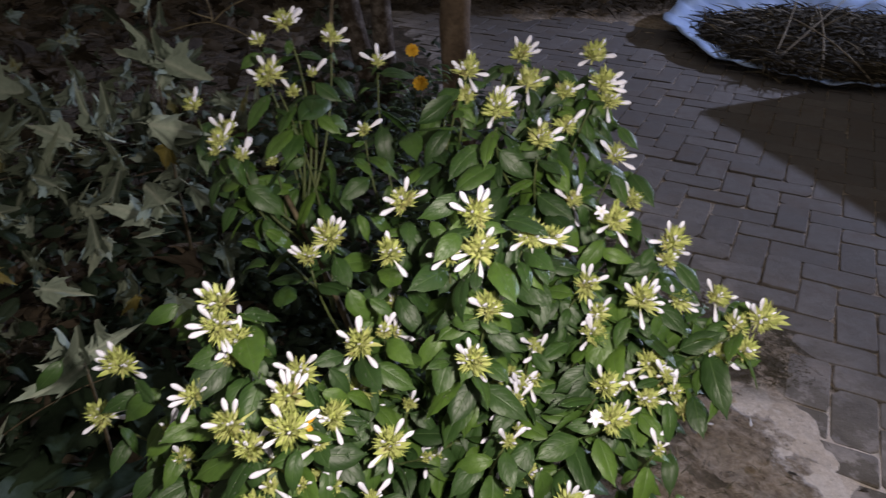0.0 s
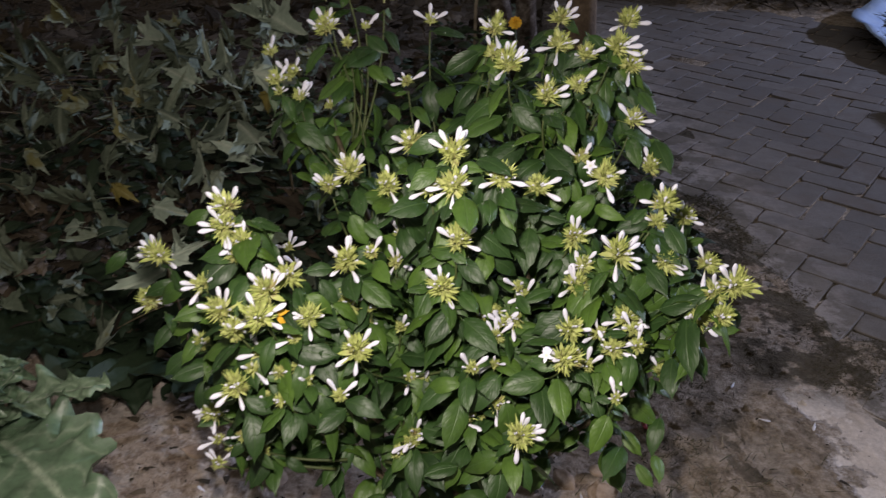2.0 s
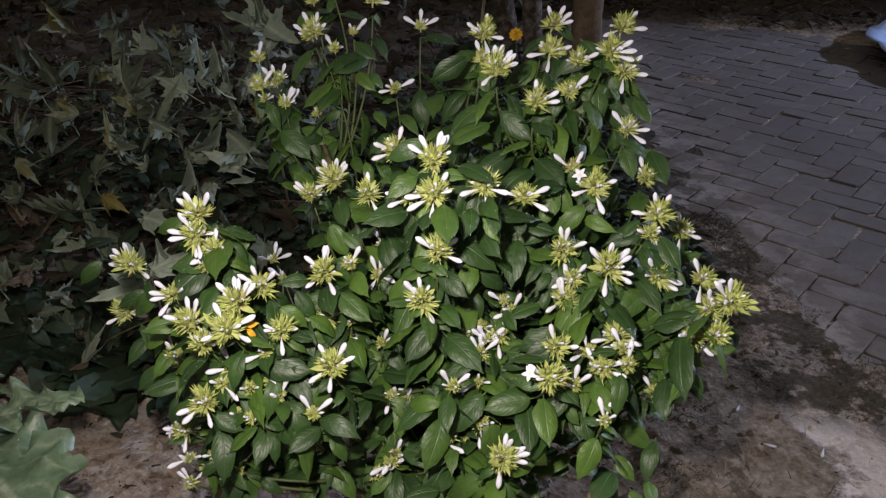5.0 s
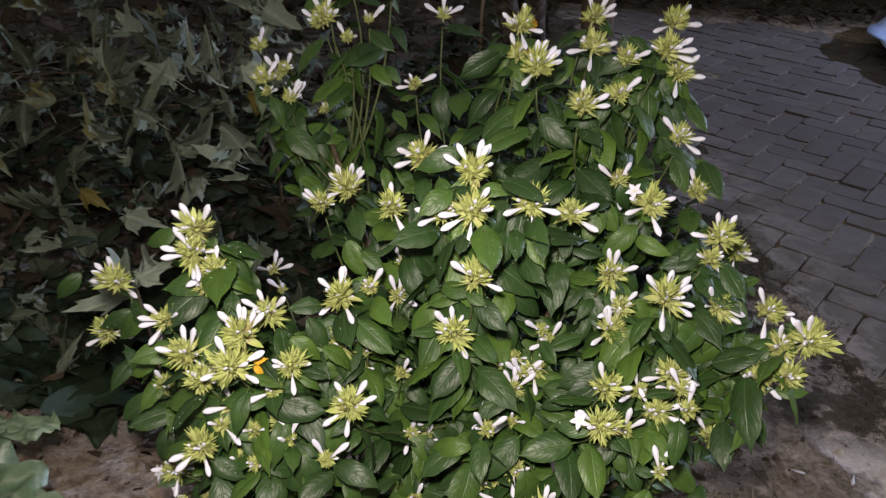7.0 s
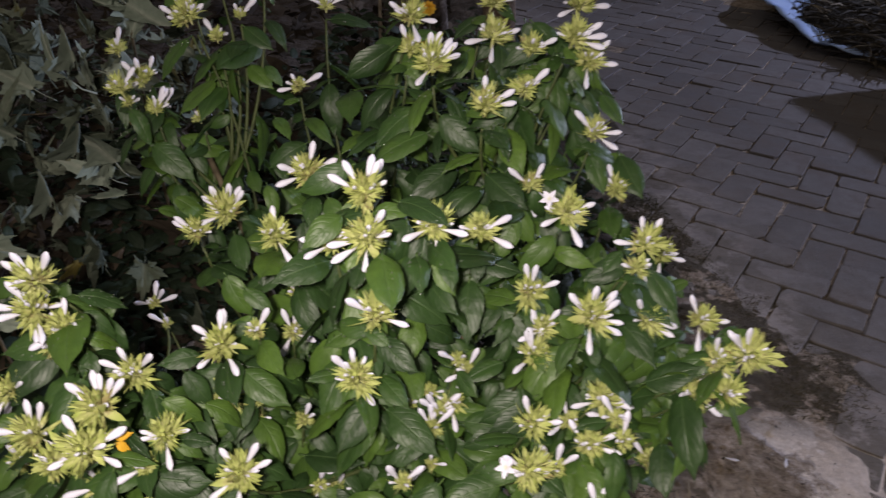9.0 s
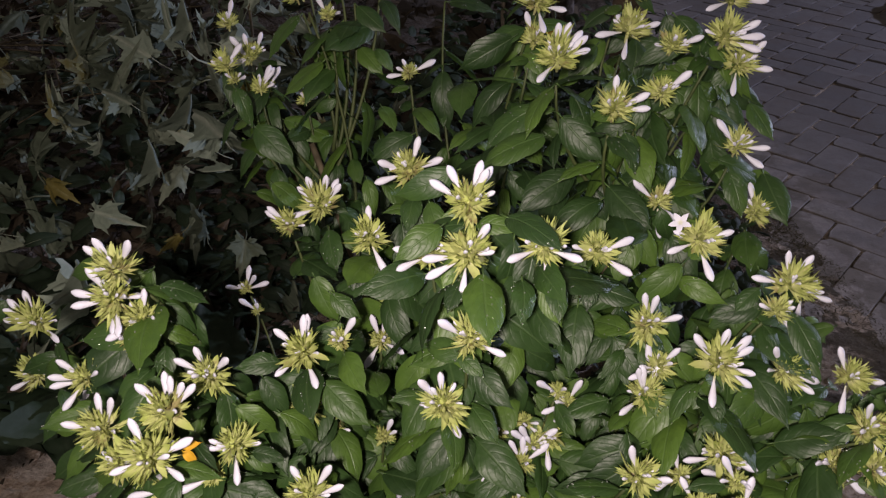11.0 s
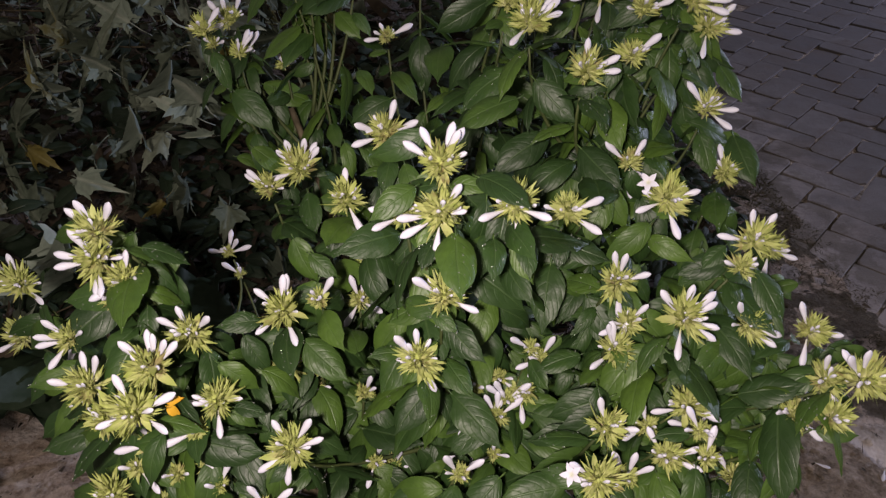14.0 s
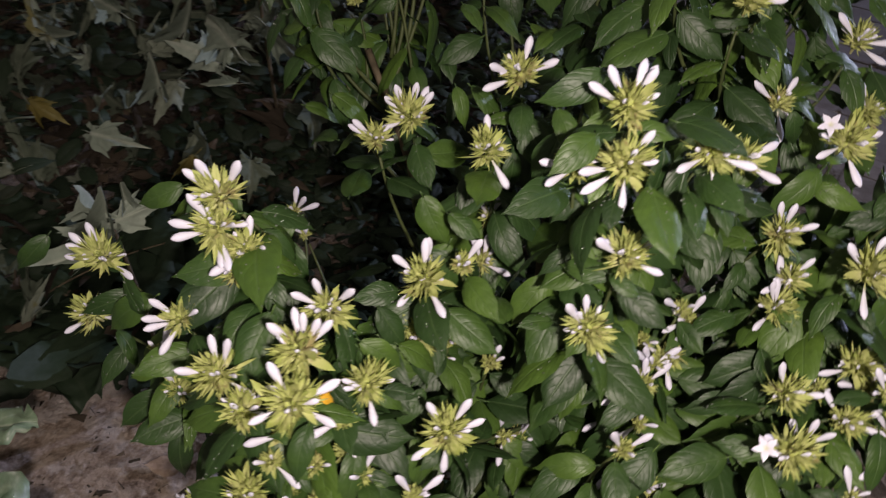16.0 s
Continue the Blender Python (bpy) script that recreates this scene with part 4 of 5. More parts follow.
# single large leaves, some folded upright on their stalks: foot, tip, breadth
LARGE = [((-0.627, 1.45, 0.633), (-0.617, 1.42, 0.731), 0.42),
           ((-0.715, 1.5, 0.646), (-0.702, 1.47, 0.707), 0.4),
           ((-0.708, 1.49, 0.65), (-0.675, 1.46, 0.713), 0.4),
           ((-0.512, 1.44, 0.757), (-0.507, 1.41, 0.828), 0.42),
           ((-0.5, 1.45, 0.82), (-0.484, 1.42, 0.873), 0.42),
           ((-0.895, 1.5, 0.643), (-0.856, 1.47, 0.691), 0.4),
           ((-0.522, 1.42, 0.743), (-0.576, 1.39, 0.769), 0.5),
           ((-0.686, 1.4, 0.592), (-0.745, 1.37, 0.641), 0.8),
           ((-0.716, 1.36, 0.514), (-0.754, 1.33, 0.564), 0.7),
           ((-0.516, 1.36, 0.648), (-0.437, 1.33, 0.651), 0.9),
           ((-0.491, 1.42, 0.75), (-0.399, 1.39, 0.708), 0.8),
           ((-0.885, 1.52, 0.647), (-0.784, 1.49, 0.642), 0.9),
           ((-0.87, 1.42, 0.593), (-0.848, 1.39, 0.653), 0.6),
           ((-0.387, 1.4, 0.688), (-0.34, 1.37, 0.676), 0.6),
           ((-0.628, 1.4, 0.476), (-0.575, 1.37, 0.574), 0.5),
           ((-0.48, 1.28, 0.523), (-0.512, 1.25, 0.606), 0.9),
           ((-0.628, 1.3, 0.425), (-0.613, 1.27, 0.525), 0.5),
           ((-0.52, 1.35, 0.422), (-0.568, 1.32, 0.421), 0.4),
           ((-0.532, 1.33, 0.466), (-0.585, 1.3, 0.504), 0.9),
           ((-0.433, 1.3, 0.553), (-0.375, 1.27, 0.528), 0.7),
           ((-0.702, 1.2, 0.38), (-0.63, 1.17, 0.394), 0.7),
           ((-0.851, 1.34, 0.445), (-0.849, 1.31, 0.518), 0.6),
           ((-0.84, 1.34, 0.459), (-0.738, 1.31, 0.491), 0.5),
           ((-0.768, 1.32, 0.45), (-0.723, 1.29, 0.428), 0.8)]
PALE_SHOOT = [((-0.529, 0.977, 0.41), (-0.509, 0.962, 0.496), 0.55),
           ((-0.545, 0.985, 0.415), (-0.549, 0.97, 0.477), 0.5),
           ((-0.494, 0.97, 0.45), (-0.484, 0.955, 0.501), 0.45),
           ((-0.512, 0.965, 0.416), (-0.447, 0.95, 0.459), 0.6),
           ((-0.527, 0.975, 0.401), (-0.58, 0.96, 0.392), 0.7),
           ((-0.52, 0.965, 0.392), (-0.581, 0.95, 0.335), 0.8)]
YELLOWED = [((-0.509, 1.168, 0.393), (-0.535, 1.158, 0.368), 0.6),
           ((-0.836, 1.243, 0.393), (-0.787, 1.223, 0.386), 0.9),
           ((-0.491, 1.38, 0.599), (-0.514, 1.36, 0.551), 0.9)]
for rows, mesh_from in ((LARGE, LIT_LEAF_MESHES), (PALE_SHOOT, LIT_LEAF_MESHES), (YELLOWED, YELLOW_LEAF_MESHES)):
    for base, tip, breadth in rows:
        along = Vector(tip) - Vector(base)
        part("leaf", mesh_from[3 if breadth < 0.6 else rng.choice((1, 2, 4, 5))], creeper, basis(Vector(base), along, (rng.gauss(0.25, 0.3), -1, rng.uniform(0.3, 0.9)), along.length * 0.95) @ Matrix.Diagonal((1.05, breadth * 0.98, 1.0, 1)), "yellowed leaf" if rows is YELLOWED else "pale grey-green leaf, lightened in its colour as if lit")
part("shoot", raw_mesh("shoot", *tube(bend((-0.528, 0.977, 0.4), (-0.528, 1.007, 0.2), (-0.568, 1.057, 0.0), 6), 0.0025, 0.004, 6)[:2], WOODY), creeper, label="pale upright creeper shoot")
part("withered_foliage", shade_fill.mesh("withered_foliage", DEAD_AND_SHADE, False), creeper, Matrix(), "withered leaves and dark brown fill for the shade under the creeper", "stuff")
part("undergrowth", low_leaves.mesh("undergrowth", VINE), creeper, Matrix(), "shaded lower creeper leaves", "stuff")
for _ in range(46):
    x, y = rng.uniform(-1.7, -0.35), rng.uniform(1.1, 2.1)
    a = Vector((x, y, max(0.02, creeper_top(x, y) - rng.uniform(0.02, 0.12))))
    w = rng.uniform(0, 6.28)
    b = a + Vector((math.cos(w) * 0.25, math.sin(w) * 0.25, rng.uniform(-0.08, 0.06)))
    b.z = max(0.02, b.z)
    part("vine", raw_mesh("vine", *tube(bend(a, a.lerp(b, 0.5) + Vector((0, 0, rng.uniform(-0.03, 0.06))), b, 6), 0.0022, 0.0014, 5)[:2], WOODY), creeper)


# dark low weeds over soil between shrub and creeper, many standing in for shade
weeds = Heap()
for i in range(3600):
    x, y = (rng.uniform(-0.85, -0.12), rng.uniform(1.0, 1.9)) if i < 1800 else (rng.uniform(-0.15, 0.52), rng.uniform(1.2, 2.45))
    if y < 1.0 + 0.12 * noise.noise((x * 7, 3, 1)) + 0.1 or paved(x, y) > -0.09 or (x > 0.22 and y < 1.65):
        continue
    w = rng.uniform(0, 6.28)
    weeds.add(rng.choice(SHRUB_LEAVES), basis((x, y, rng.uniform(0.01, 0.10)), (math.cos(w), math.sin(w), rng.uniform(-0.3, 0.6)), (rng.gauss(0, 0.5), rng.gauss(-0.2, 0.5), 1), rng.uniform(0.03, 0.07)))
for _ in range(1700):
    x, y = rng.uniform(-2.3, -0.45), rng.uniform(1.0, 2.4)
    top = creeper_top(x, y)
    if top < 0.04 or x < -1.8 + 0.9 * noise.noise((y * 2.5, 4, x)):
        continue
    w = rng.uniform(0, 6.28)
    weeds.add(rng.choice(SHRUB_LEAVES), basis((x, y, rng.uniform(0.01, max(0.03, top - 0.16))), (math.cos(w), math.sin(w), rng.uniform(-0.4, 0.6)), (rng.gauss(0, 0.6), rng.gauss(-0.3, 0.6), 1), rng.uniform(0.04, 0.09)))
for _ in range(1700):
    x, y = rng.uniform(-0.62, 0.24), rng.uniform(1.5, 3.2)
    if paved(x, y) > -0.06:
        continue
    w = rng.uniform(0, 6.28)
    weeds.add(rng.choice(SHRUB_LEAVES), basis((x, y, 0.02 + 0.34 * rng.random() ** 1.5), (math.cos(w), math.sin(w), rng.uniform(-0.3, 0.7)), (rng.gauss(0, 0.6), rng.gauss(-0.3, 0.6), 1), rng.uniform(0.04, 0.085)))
tagged(new("low_weeds", weeds.mesh("low_weeds", SHADED_GREEN)), "low dark weeds and shade fill over soil around the shrub", "weeds", kind="stuff")

# one upright shoot and a bare forked twig above the creeper
shoot = bend((-0.52, 1.50, 0.30), (-0.545, 1.50, 0.60), (-0.535, 1.50, 0.90), 8)
part("shoot", raw_mesh("shoot", *tube(shoot, 0.0035, 0.002, 6)[:2], WOODY), creeper, label="upright pale creeper shoot")
for i, p in enumerate(shoot[2:]):
    w = i * 2.4
    part("leaf", LIT_LEAF_MESHES[(3, 1, 3)[i % 3]], creeper, basis(p, (math.cos(w) * 0.5, math.sin(w) * 0.4, 0.8), (0.6 * math.sin(w), -1, 0.2), 0.056) @ Matrix.Diagonal((1.3, 0.6, 1, 1)))
for a, m, e in (((-0.499, 1.47, 0.791), (-0.419, 1.45, 0.822), (-0.402, 1.45, 0.817)), ((-0.402, 1.45, 0.817), (-0.364, 1.44, 0.814), (-0.333, 1.43, 0.799)), ((-0.402, 1.45, 0.817), (-0.399, 1.45, 0.84), (-0.415, 1.46, 0.864)), ((-0.399, 1.45, 0.819), (-0.369, 1.45, 0.853), (-0.324, 1.45, 0.865)), ((-0.403, 1.45, 0.825), (-0.429, 1.45, 0.83), (-0.447, 1.46, 0.836))):
    part("twig", raw_mesh("twig", *tube(bend(a, m, e, 6), 0.0018, 0.0010, 5)[:2], WOODY), creeper, label="bare dry twig")


# ---- leafy garden greens at the near corner ----
def greens_leaf(length, width, seed):
    """Broad wavy leaf with a scalloped edge and a thick pale rib."""
    r = random.Random(seed)
    verts, faces, uvs = [], [], []
    n, across = 46, tuple(q / 9 for q in range(-9, 10))
    for i in range(n + 1):
        s = i / n
        w = width * (0.25 + 0.75 * math.sin(math.pi * min(1, 0.12 + 0.86 * s)) ** 0.7) * (1 + 0.20 * math.sin(s * 17 + seed) + 0.10 * math.sin(s * 41 + seed))
        if s > 0.93:
            w *= 0.55
        for a in across:
            ww = w * (1 + 0.10 * math.sin(s * 34 + 2 * seed + (a > 0) * 2))
            z = 0.10 * math.sin(math.pi * s) * length + 0.20 * abs(a) * w + 0.016 * a * a * math.sin(s * 26 + 3 * a + seed) + (0.35 + abs(a)) * min(1.0, length / 0.26) ** 2 * (0.013 * noise.noise((s * length * 42, a * w * 42, seed)) + 0.008 * noise.noise((s * length * 95, a * w * 95, seed)) + 0.010 * abs(a) ** 3 * math.sin(s * 36 + 5 * seed))
            verts.append((s * length, a * ww, z))
            uvs.append((0.5 + 0.5 * a, s))
    m = len(across)
    for i in range(n):
        for j in range(m - 1):
            faces.append((i * m + j, (i + 1) * m + j, (i + 1) * m + j + 1, i * m + j + 1))
    return raw_mesh("leaf", verts, faces, GREENS, uvs)


GREENS_AT = Vector((-0.685, 0.64, 0.0))
GREENS_TOP = GREENS_AT + Vector((0, 0, 0.235))
greens = thing("leafy_greens", "broad pale green garden greens with wavy lobed leaves", "vegetable plant", GREENS_AT)
for i, (az, rise, length, width) in enumerate(((-24, 0.10, 0.36, 0.095), (20, 0.42, 0.24, 0.042), (80, 0.75, 0.13, 0.045), (-70, 0.05, 0.27, 0.085), (125, 0.6, 0.15, 0.05), (178, 0.3, 0.24, 0.08), (-125, 0.2, 0.26, 0.085), (-45, -0.05, 0.24, 0.09), (-95, -0.1, 0.24, 0.09), (10, 1.6, 0.10, 0.032), (140, 1.5, 0.09, 0.030), (-110, 1.4, 0.10, 0.032), (60, 1.2, 0.12, 0.036))):
    w = radians(az)
    part("leaf", greens_leaf(length, width, i + 3), greens, basis(GREENS_TOP - Vector((0, 0, 0.06 if rise < 0 else 0)), (math.cos(w), math.sin(w), rise), (0, 0, 1)))
part("stalk", raw_mesh("stalk", *tube([GREENS_AT + Vector((0, 0, -0.01)), GREENS_AT + Vector((0.01, 0, 0.12)), GREENS_TOP], 0.016, 0.012, 8)[:2], STEM), greens)
sparkle = Heap()
ball = bmesh.new()
bmesh.ops.create_icosphere(ball, subdivisions=1, radius=1)
bead = ([tuple(v.co) for v in ball.verts], [tuple(v.index for v in q.verts) for q in ball.faces], None)
ball.free()
for o in [c for c in greens.children if c.name.startswith("leaf")]:
    for q in rng.sample(list(o.data.vertices), 26):
        sparkle.add(bead, Matrix.Translation(WORLD[o] @ (q.co + Vector((0, 0, 0.001)))) @ Matrix.Scale(rng.uniform(0.0008, 0.0020), 4))
part("dew", sparkle.mesh("dew", DEW), greens, Matrix(), "clear drops of water on the leaves", "stuff")
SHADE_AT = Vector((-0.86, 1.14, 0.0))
dark_greens = thing("broad_leaf_plant", "low plant with broad veined leaves on the soil, darkened as if in shade", "plant", SHADE_AT)
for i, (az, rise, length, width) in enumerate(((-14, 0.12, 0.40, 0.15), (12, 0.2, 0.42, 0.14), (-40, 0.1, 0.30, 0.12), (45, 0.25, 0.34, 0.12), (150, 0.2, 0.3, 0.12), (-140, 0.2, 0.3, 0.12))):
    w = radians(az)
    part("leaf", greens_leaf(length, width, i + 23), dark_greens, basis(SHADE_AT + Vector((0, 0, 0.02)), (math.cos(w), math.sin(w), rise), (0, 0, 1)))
# Swapped to the near-black material: shade on these leaves is in their colour.
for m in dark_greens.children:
    m.data.materials[0] = SHADED_GREEN


# ---- marigolds behind the shrub ----
def marigold(x, y, z):
    at = Vector((x, y, 0.0))
    top = Vector((x, y, z))
    plant = thing("marigold", "small yellow-orange marigold on a thin green stalk", "flower", at, "marigolds behind the shrub")
    part("stalk", raw_mesh("stalk", *tube(bend(at + Vector((0.02, 0.02, -0.01)), at + Vector((0.03, 0, z * 0.5)), top, 6), 0.003, 0.002)[:2], STEM), plant)
    bloom = Heap()
    lobe = leaf_proto(0.42, 0.1, 0.1, 0.05, 0.0, 9, 4, 0.02)
    for ring, (n, lift, size) in enumerate(((10, 0.1, 0.018), (9, 0.6, 0.016), (7, 1.4, 0.013), (4, 3.0, 0.010))):
        for i in range(n):
            a = 2 * math.pi * (i + 0.5 * ring) / n
            bloom.add(lobe, basis(top + Vector((0, 0, 0.002 * ring)), Vector((math.cos(a), math.sin(a) * 0.6 - lift * 0.5, math.sin(a) * 0.7 + lift * 0.4)), (0, -0.75, 0.6), size))
    part("bloom", bloom.mesh("bloom", MARIGOLD, False), plant, Matrix(), "ruffled yellow-orange bloom")
    fern = Heap()
    for _ in range(190):
        h = rng.uniform(0.1, 0.95) * z
        w = rng.uniform(0, 6.28)
        fern.add(SHRUB_LEAVES[3], basis(at + Vector((rng.gauss(0, 0.075), rng.gauss(0, 0.06), h)), (math.cos(w), math.sin(w), rng.uniform(-0.2, 0.6)), (0, 0, 1), rng.uniform(0.03, 0.065)) @ Matrix.Diagonal((1, 0.45, 1, 1)))
    part("foliage", fern.mesh("foliage", LEAF), plant, Matrix(), "fine green leaves", "stuff")
    return plant


marigold(-0.048, 1.85, 0.67)
marigold(-0.019, 1.61, 0.665)



# ---- trunks, posts and what lies beyond the paving ----
def trunk(name, x, y, radius, height, lean, material, label):
    tree = thing(name, label, "tree", (x, y, 0))
    pts = [Vector((x + lean * (i / 9) ** 1.3 * height + 0.012 * math.sin(i * 1.7), y + 0.01 * math.sin(i * 2.3), -0.03 + height * i / 9)) for i in range(10)]
    v, f, u = tube(pts, radius * 1.1, radius * 0.85, 16)
    v = [tuple(Vector(q) + Vector((noise.noise(Vector(q) * 9), noise.noise(Vector(q) * 9 + Vector((5, 0, 0))), 0)) * radius * 0.16) for q in v]
    part("trunk", raw_mesh("trunk", v, f, material), tree)
    crown = Heap()
    for _ in range(260):
        w, rr = rng.uniform(0, 6.28), rng.uniform(0, 0.7)
        p = pts[-1] + Vector((rr * math.cos(w), rr * math.sin(w), rng.uniform(-0.1, 0.7)))
        crown.add(SHRUB_LEAVES[rng.randrange(5)], basis(p, (math.cos(w), math.sin(w), rng.uniform(-0.6, 0.3)), (0, 0, 1), rng.uniform(0.09, 0.15)))
    for i in range(5):
        w = i * 1.26
        crown.add(tube(bend(pts[-1] - Vector((0, 0, 0.05)), pts[-1] + Vector((0, 0, 0.3)), pts[-1] + Vector((0.5 * math.cos(w), 0.5 * math.sin(w), 0.5)), 5), 0.02, 0.006), Matrix())
    part("crown", crown.mesh("crown", LEAF), tree, Matrix(), "dark leafy crown above", "stuff")
    return tree


trunk("tree", 0.096, 2.433, 0.045, 1.9, -0.065, BARK, "slim brown-barked tree trunk standing behind the shrub")
trunk("tree", -0.195, 3.05, 0.037, 1.9, -0.06, LIMED, "thin patchy whitewashed tree trunk behind the shrub")
trunk("tree", -0.255, 3.09, 0.042, 1.9, -0.24, LIMED, "pale whitewashed leaning tree trunk in the shade")

sapling = thing("sapling", "thin bare pale sapling stem standing behind the shrub", "sapling", (-0.407, 3.0, 0))
part("stem", raw_mesh("stem", *tube([(-0.407 + 0.008 * math.sin(i * 1.9), 3.0 + 0.006 * math.sin(i * 1.3), -0.02 + 0.15 * i) for i in range(12)], 0.008, 0.004, 8)[:2], DRYWOOD), sapling)
for z, dx, dy in ((0.82, -0.07, 0.03), (1.08, 0.08, -0.02), (1.3, -0.06, -0.03)):
    part("twig", raw_mesh("twig", *tube(bend((-0.407, 3.0, z), (-0.407 + dx * 0.5, 3.0 + dy * 0.5, z + 0.08), (-0.407 + dx, 3.0 + dy, z + 0.22), 5), 0.003, 0.0012, 5)[:2], DRYWOOD), sapling)


def blade_proto(width):
    return [(0, -width, 0), (0.5, -width * 0.8, 0.05), (1, 0, 0), (0.5, width * 0.8, 0.05), (0, width, 0), (0.5, 0, 0.08)], [(0, 1, 5), (1, 2, 5), (2, 3, 5), (3, 4, 5), (4, 0, 5)], [(0.5, 0.5)] * 6


BLADE, SHRED = blade_proto(0.03), blade_proto(0.22)


def heap_top(x, y):
    """Height of the cut-straw heap on its sheet."""
    d = math.hypot((x - 2.43) / 0.93, (y - 4.66) / 0.86)
    return 0.11 * max(0.0, 1 - d * d) ** 0.8


def build_tarp():
    verts, faces = [], []
    n, rings = 160, 14
    for j in range(rings + 1):
        s = j / rings
        for i in range(n):
            w = 2 * math.pi * i / n
            edge = 1 + 0.10 * noise.noise((math.cos(w) * 2, math.sin(w) * 2, 3)) + 0.04 * math.sin(9 * w)
            x, y = 2.36 + 1.0 * s * edge * math.cos(w), 4.72 + 0.92 * s * edge * math.sin(w)
            z = 0.012 + 0.135 * max(0, s - 0.72) / 0.28 * (0.75 + 0.30 * max(0, math.sin(w + 0.3)) - 0.62 * max(0, math.sin(-w - 0.2)))
            z += 0.03 * s * noise.noise((x * 6, y * 6, 4)) + 0.035 * max(0, s - 0.6) * abs(math.sin(17 * w + 3 * noise.noise((x * 3, y * 3, 8))))
            verts.append((x, y, max(0.008, z)))
    for j in range(rings):
        for i in range(n):
            q = (i + 1) % n
            faces.append((j * n + i, j * n + q, (j + 1) * n + q, (j + 1) * n + i))
    ob = new("tarpaulin", raw_mesh("tarpaulin", verts, faces, TARP))
    ob.modifiers.new("thickness", "SOLIDIFY").thickness = 0.004
    return tagged(ob, "pale blue plastic sheet with upturned edges under dry cuttings", "tarpaulin")


build_tarp()
straw = Heap()
for _ in range(4200):
    r, w = 0.97 * math.sqrt(rng.random()), rng.uniform(0, 6.28)
    x, y = 2.39 + 0.95 * r * math.cos(w), 4.68 + 0.90 * r * math.sin(w)
    a = rng.uniform(0, 6.28)
    straw.add(BLADE, basis((x, y, heap_top(x, y) + 0.02 + rng.uniform(-0.03, 0.03)), (math.cos(a), math.sin(a), rng.gauss(0, 0.16)), (rng.uniform(-0.6, 0.6), rng.uniform(-0.6, 0.6), 1), rng.uniform(0.06, 0.24)))
for _ in range(1500):
    w, r = rng.choice((rng.uniform(radians(228), radians(244)), rng.uniform(radians(253), radians(335)))), rng.uniform(0.72, 1.04)
    x, y = 2.36 + r * math.cos(w), 4.72 + 0.92 * r * math.sin(w)
    a = rng.uniform(0, 6.28)
    straw.add(BLADE, basis((x, y, 0.10 * max(0.1, 1.15 - r) + rng.uniform(0.01, 0.09)), (math.cos(a), math.sin(a), rng.gauss(0, 0.22)), (rng.uniform(-0.6, 0.6), rng.uniform(-0.6, 0.6), 1), rng.uniform(0.05, 0.17)))
core_n = 24
core_v = [(2.43 + 0.9 * (i / core_n * 2 - 1), 4.66 + 0.84 * (j / core_n * 2 - 1), 0) for j in range(core_n + 1) for i in range(core_n + 1)]
core_v = [(x, y, 0.016 + heap_top(x, y) * 0.92) for x, y, _ in core_v]
core_f = [(j * (core_n + 1) + i, j * (core_n + 1) + i + 1, (j + 1) * (core_n + 1) + i + 1, (j + 1) * (core_n + 1) + i) for j in range(core_n) for i in range(core_n) if heap_top(*core_v[j * (core_n + 1) + i][:2]) > 0]
straw.add((core_v, core_f, None), Matrix())
straw_heap = new("straw_heap", straw.mesh("straw_heap", STRAW, False))
tagged(straw_heap, "heap of dark dry grass cuttings on a plastic sheet", "straw heap", kind="stuff")
for i, (x, y, az, length) in enumerate(((1.72, 4.02, 62, 0.75), (1.70, 4.02, 40, 0.8), (1.95, 3.9, 75, 0.6), (2.2, 3.85, 130, 0.5), (2.5, 3.95, 60, 0.6), (1.9, 4.4, 20, 0.7))):
    w = radians(az)
    a = Vector((x, y, 0.04))
    b = a + Vector((math.cos(w) * length, math.sin(w) * length, 0.30 * length + 0.08))
    stick = new("dry_stick", raw_mesh("dry_stick", *tube(bend(a, a.lerp(b, 0.5) + Vector((0.03, -0.02, 0.05)), b, 6), 0.0055, 0.0025, 6)[:2], DRYWOOD))
    tagged(stick, "pale dry stick leaning on the heap of cuttings", "stick", "sticks on the heap")

litter = Heap()
for _ in range(4200):
    x, y = rng.uniform(-3.0, 3.6), 5.36 + 1.8 * rng.random() ** 1.4
    a = rng.uniform(0, 6.28)
    if math.hypot((x - 2.36) / 1.1, (y - 4.72) / 1.02) < 1:
        continue
    size = rng.choice((0.03, 0.04, 0.06, 0.08, 0.2))
    litter.add(SHRED if size < 0.1 and rng.random() < 0.6 else BLADE, basis((x, y, ground_height(x, y) + rng.uniform(0.0, 0.08)), (math.cos(a), math.sin(a), rng.uniform(-0.3, 0.5)), (rng.gauss(0, 0.7), rng.gauss(-0.2, 0.7), 1), size))
for _ in range(1500):
    x, y = rng.uniform(-3.6, -0.2), rng.uniform(2.2, 5.1)
    if paved(x, y) > 0:
        continue
    a = rng.uniform(0, 6.28)
    litter.add(SHRED if rng.random() < 0.4 else BLADE, basis((x, y, ground_height(x, y) + rng.uniform(0.0, 0.22)), (math.cos(a), math.sin(a), rng.uniform(-0.4, 0.5)), (rng.gauss(0, 0.5), rng.gauss(-0.4, 0.5), 1), rng.uniform(0.05, 0.16)))
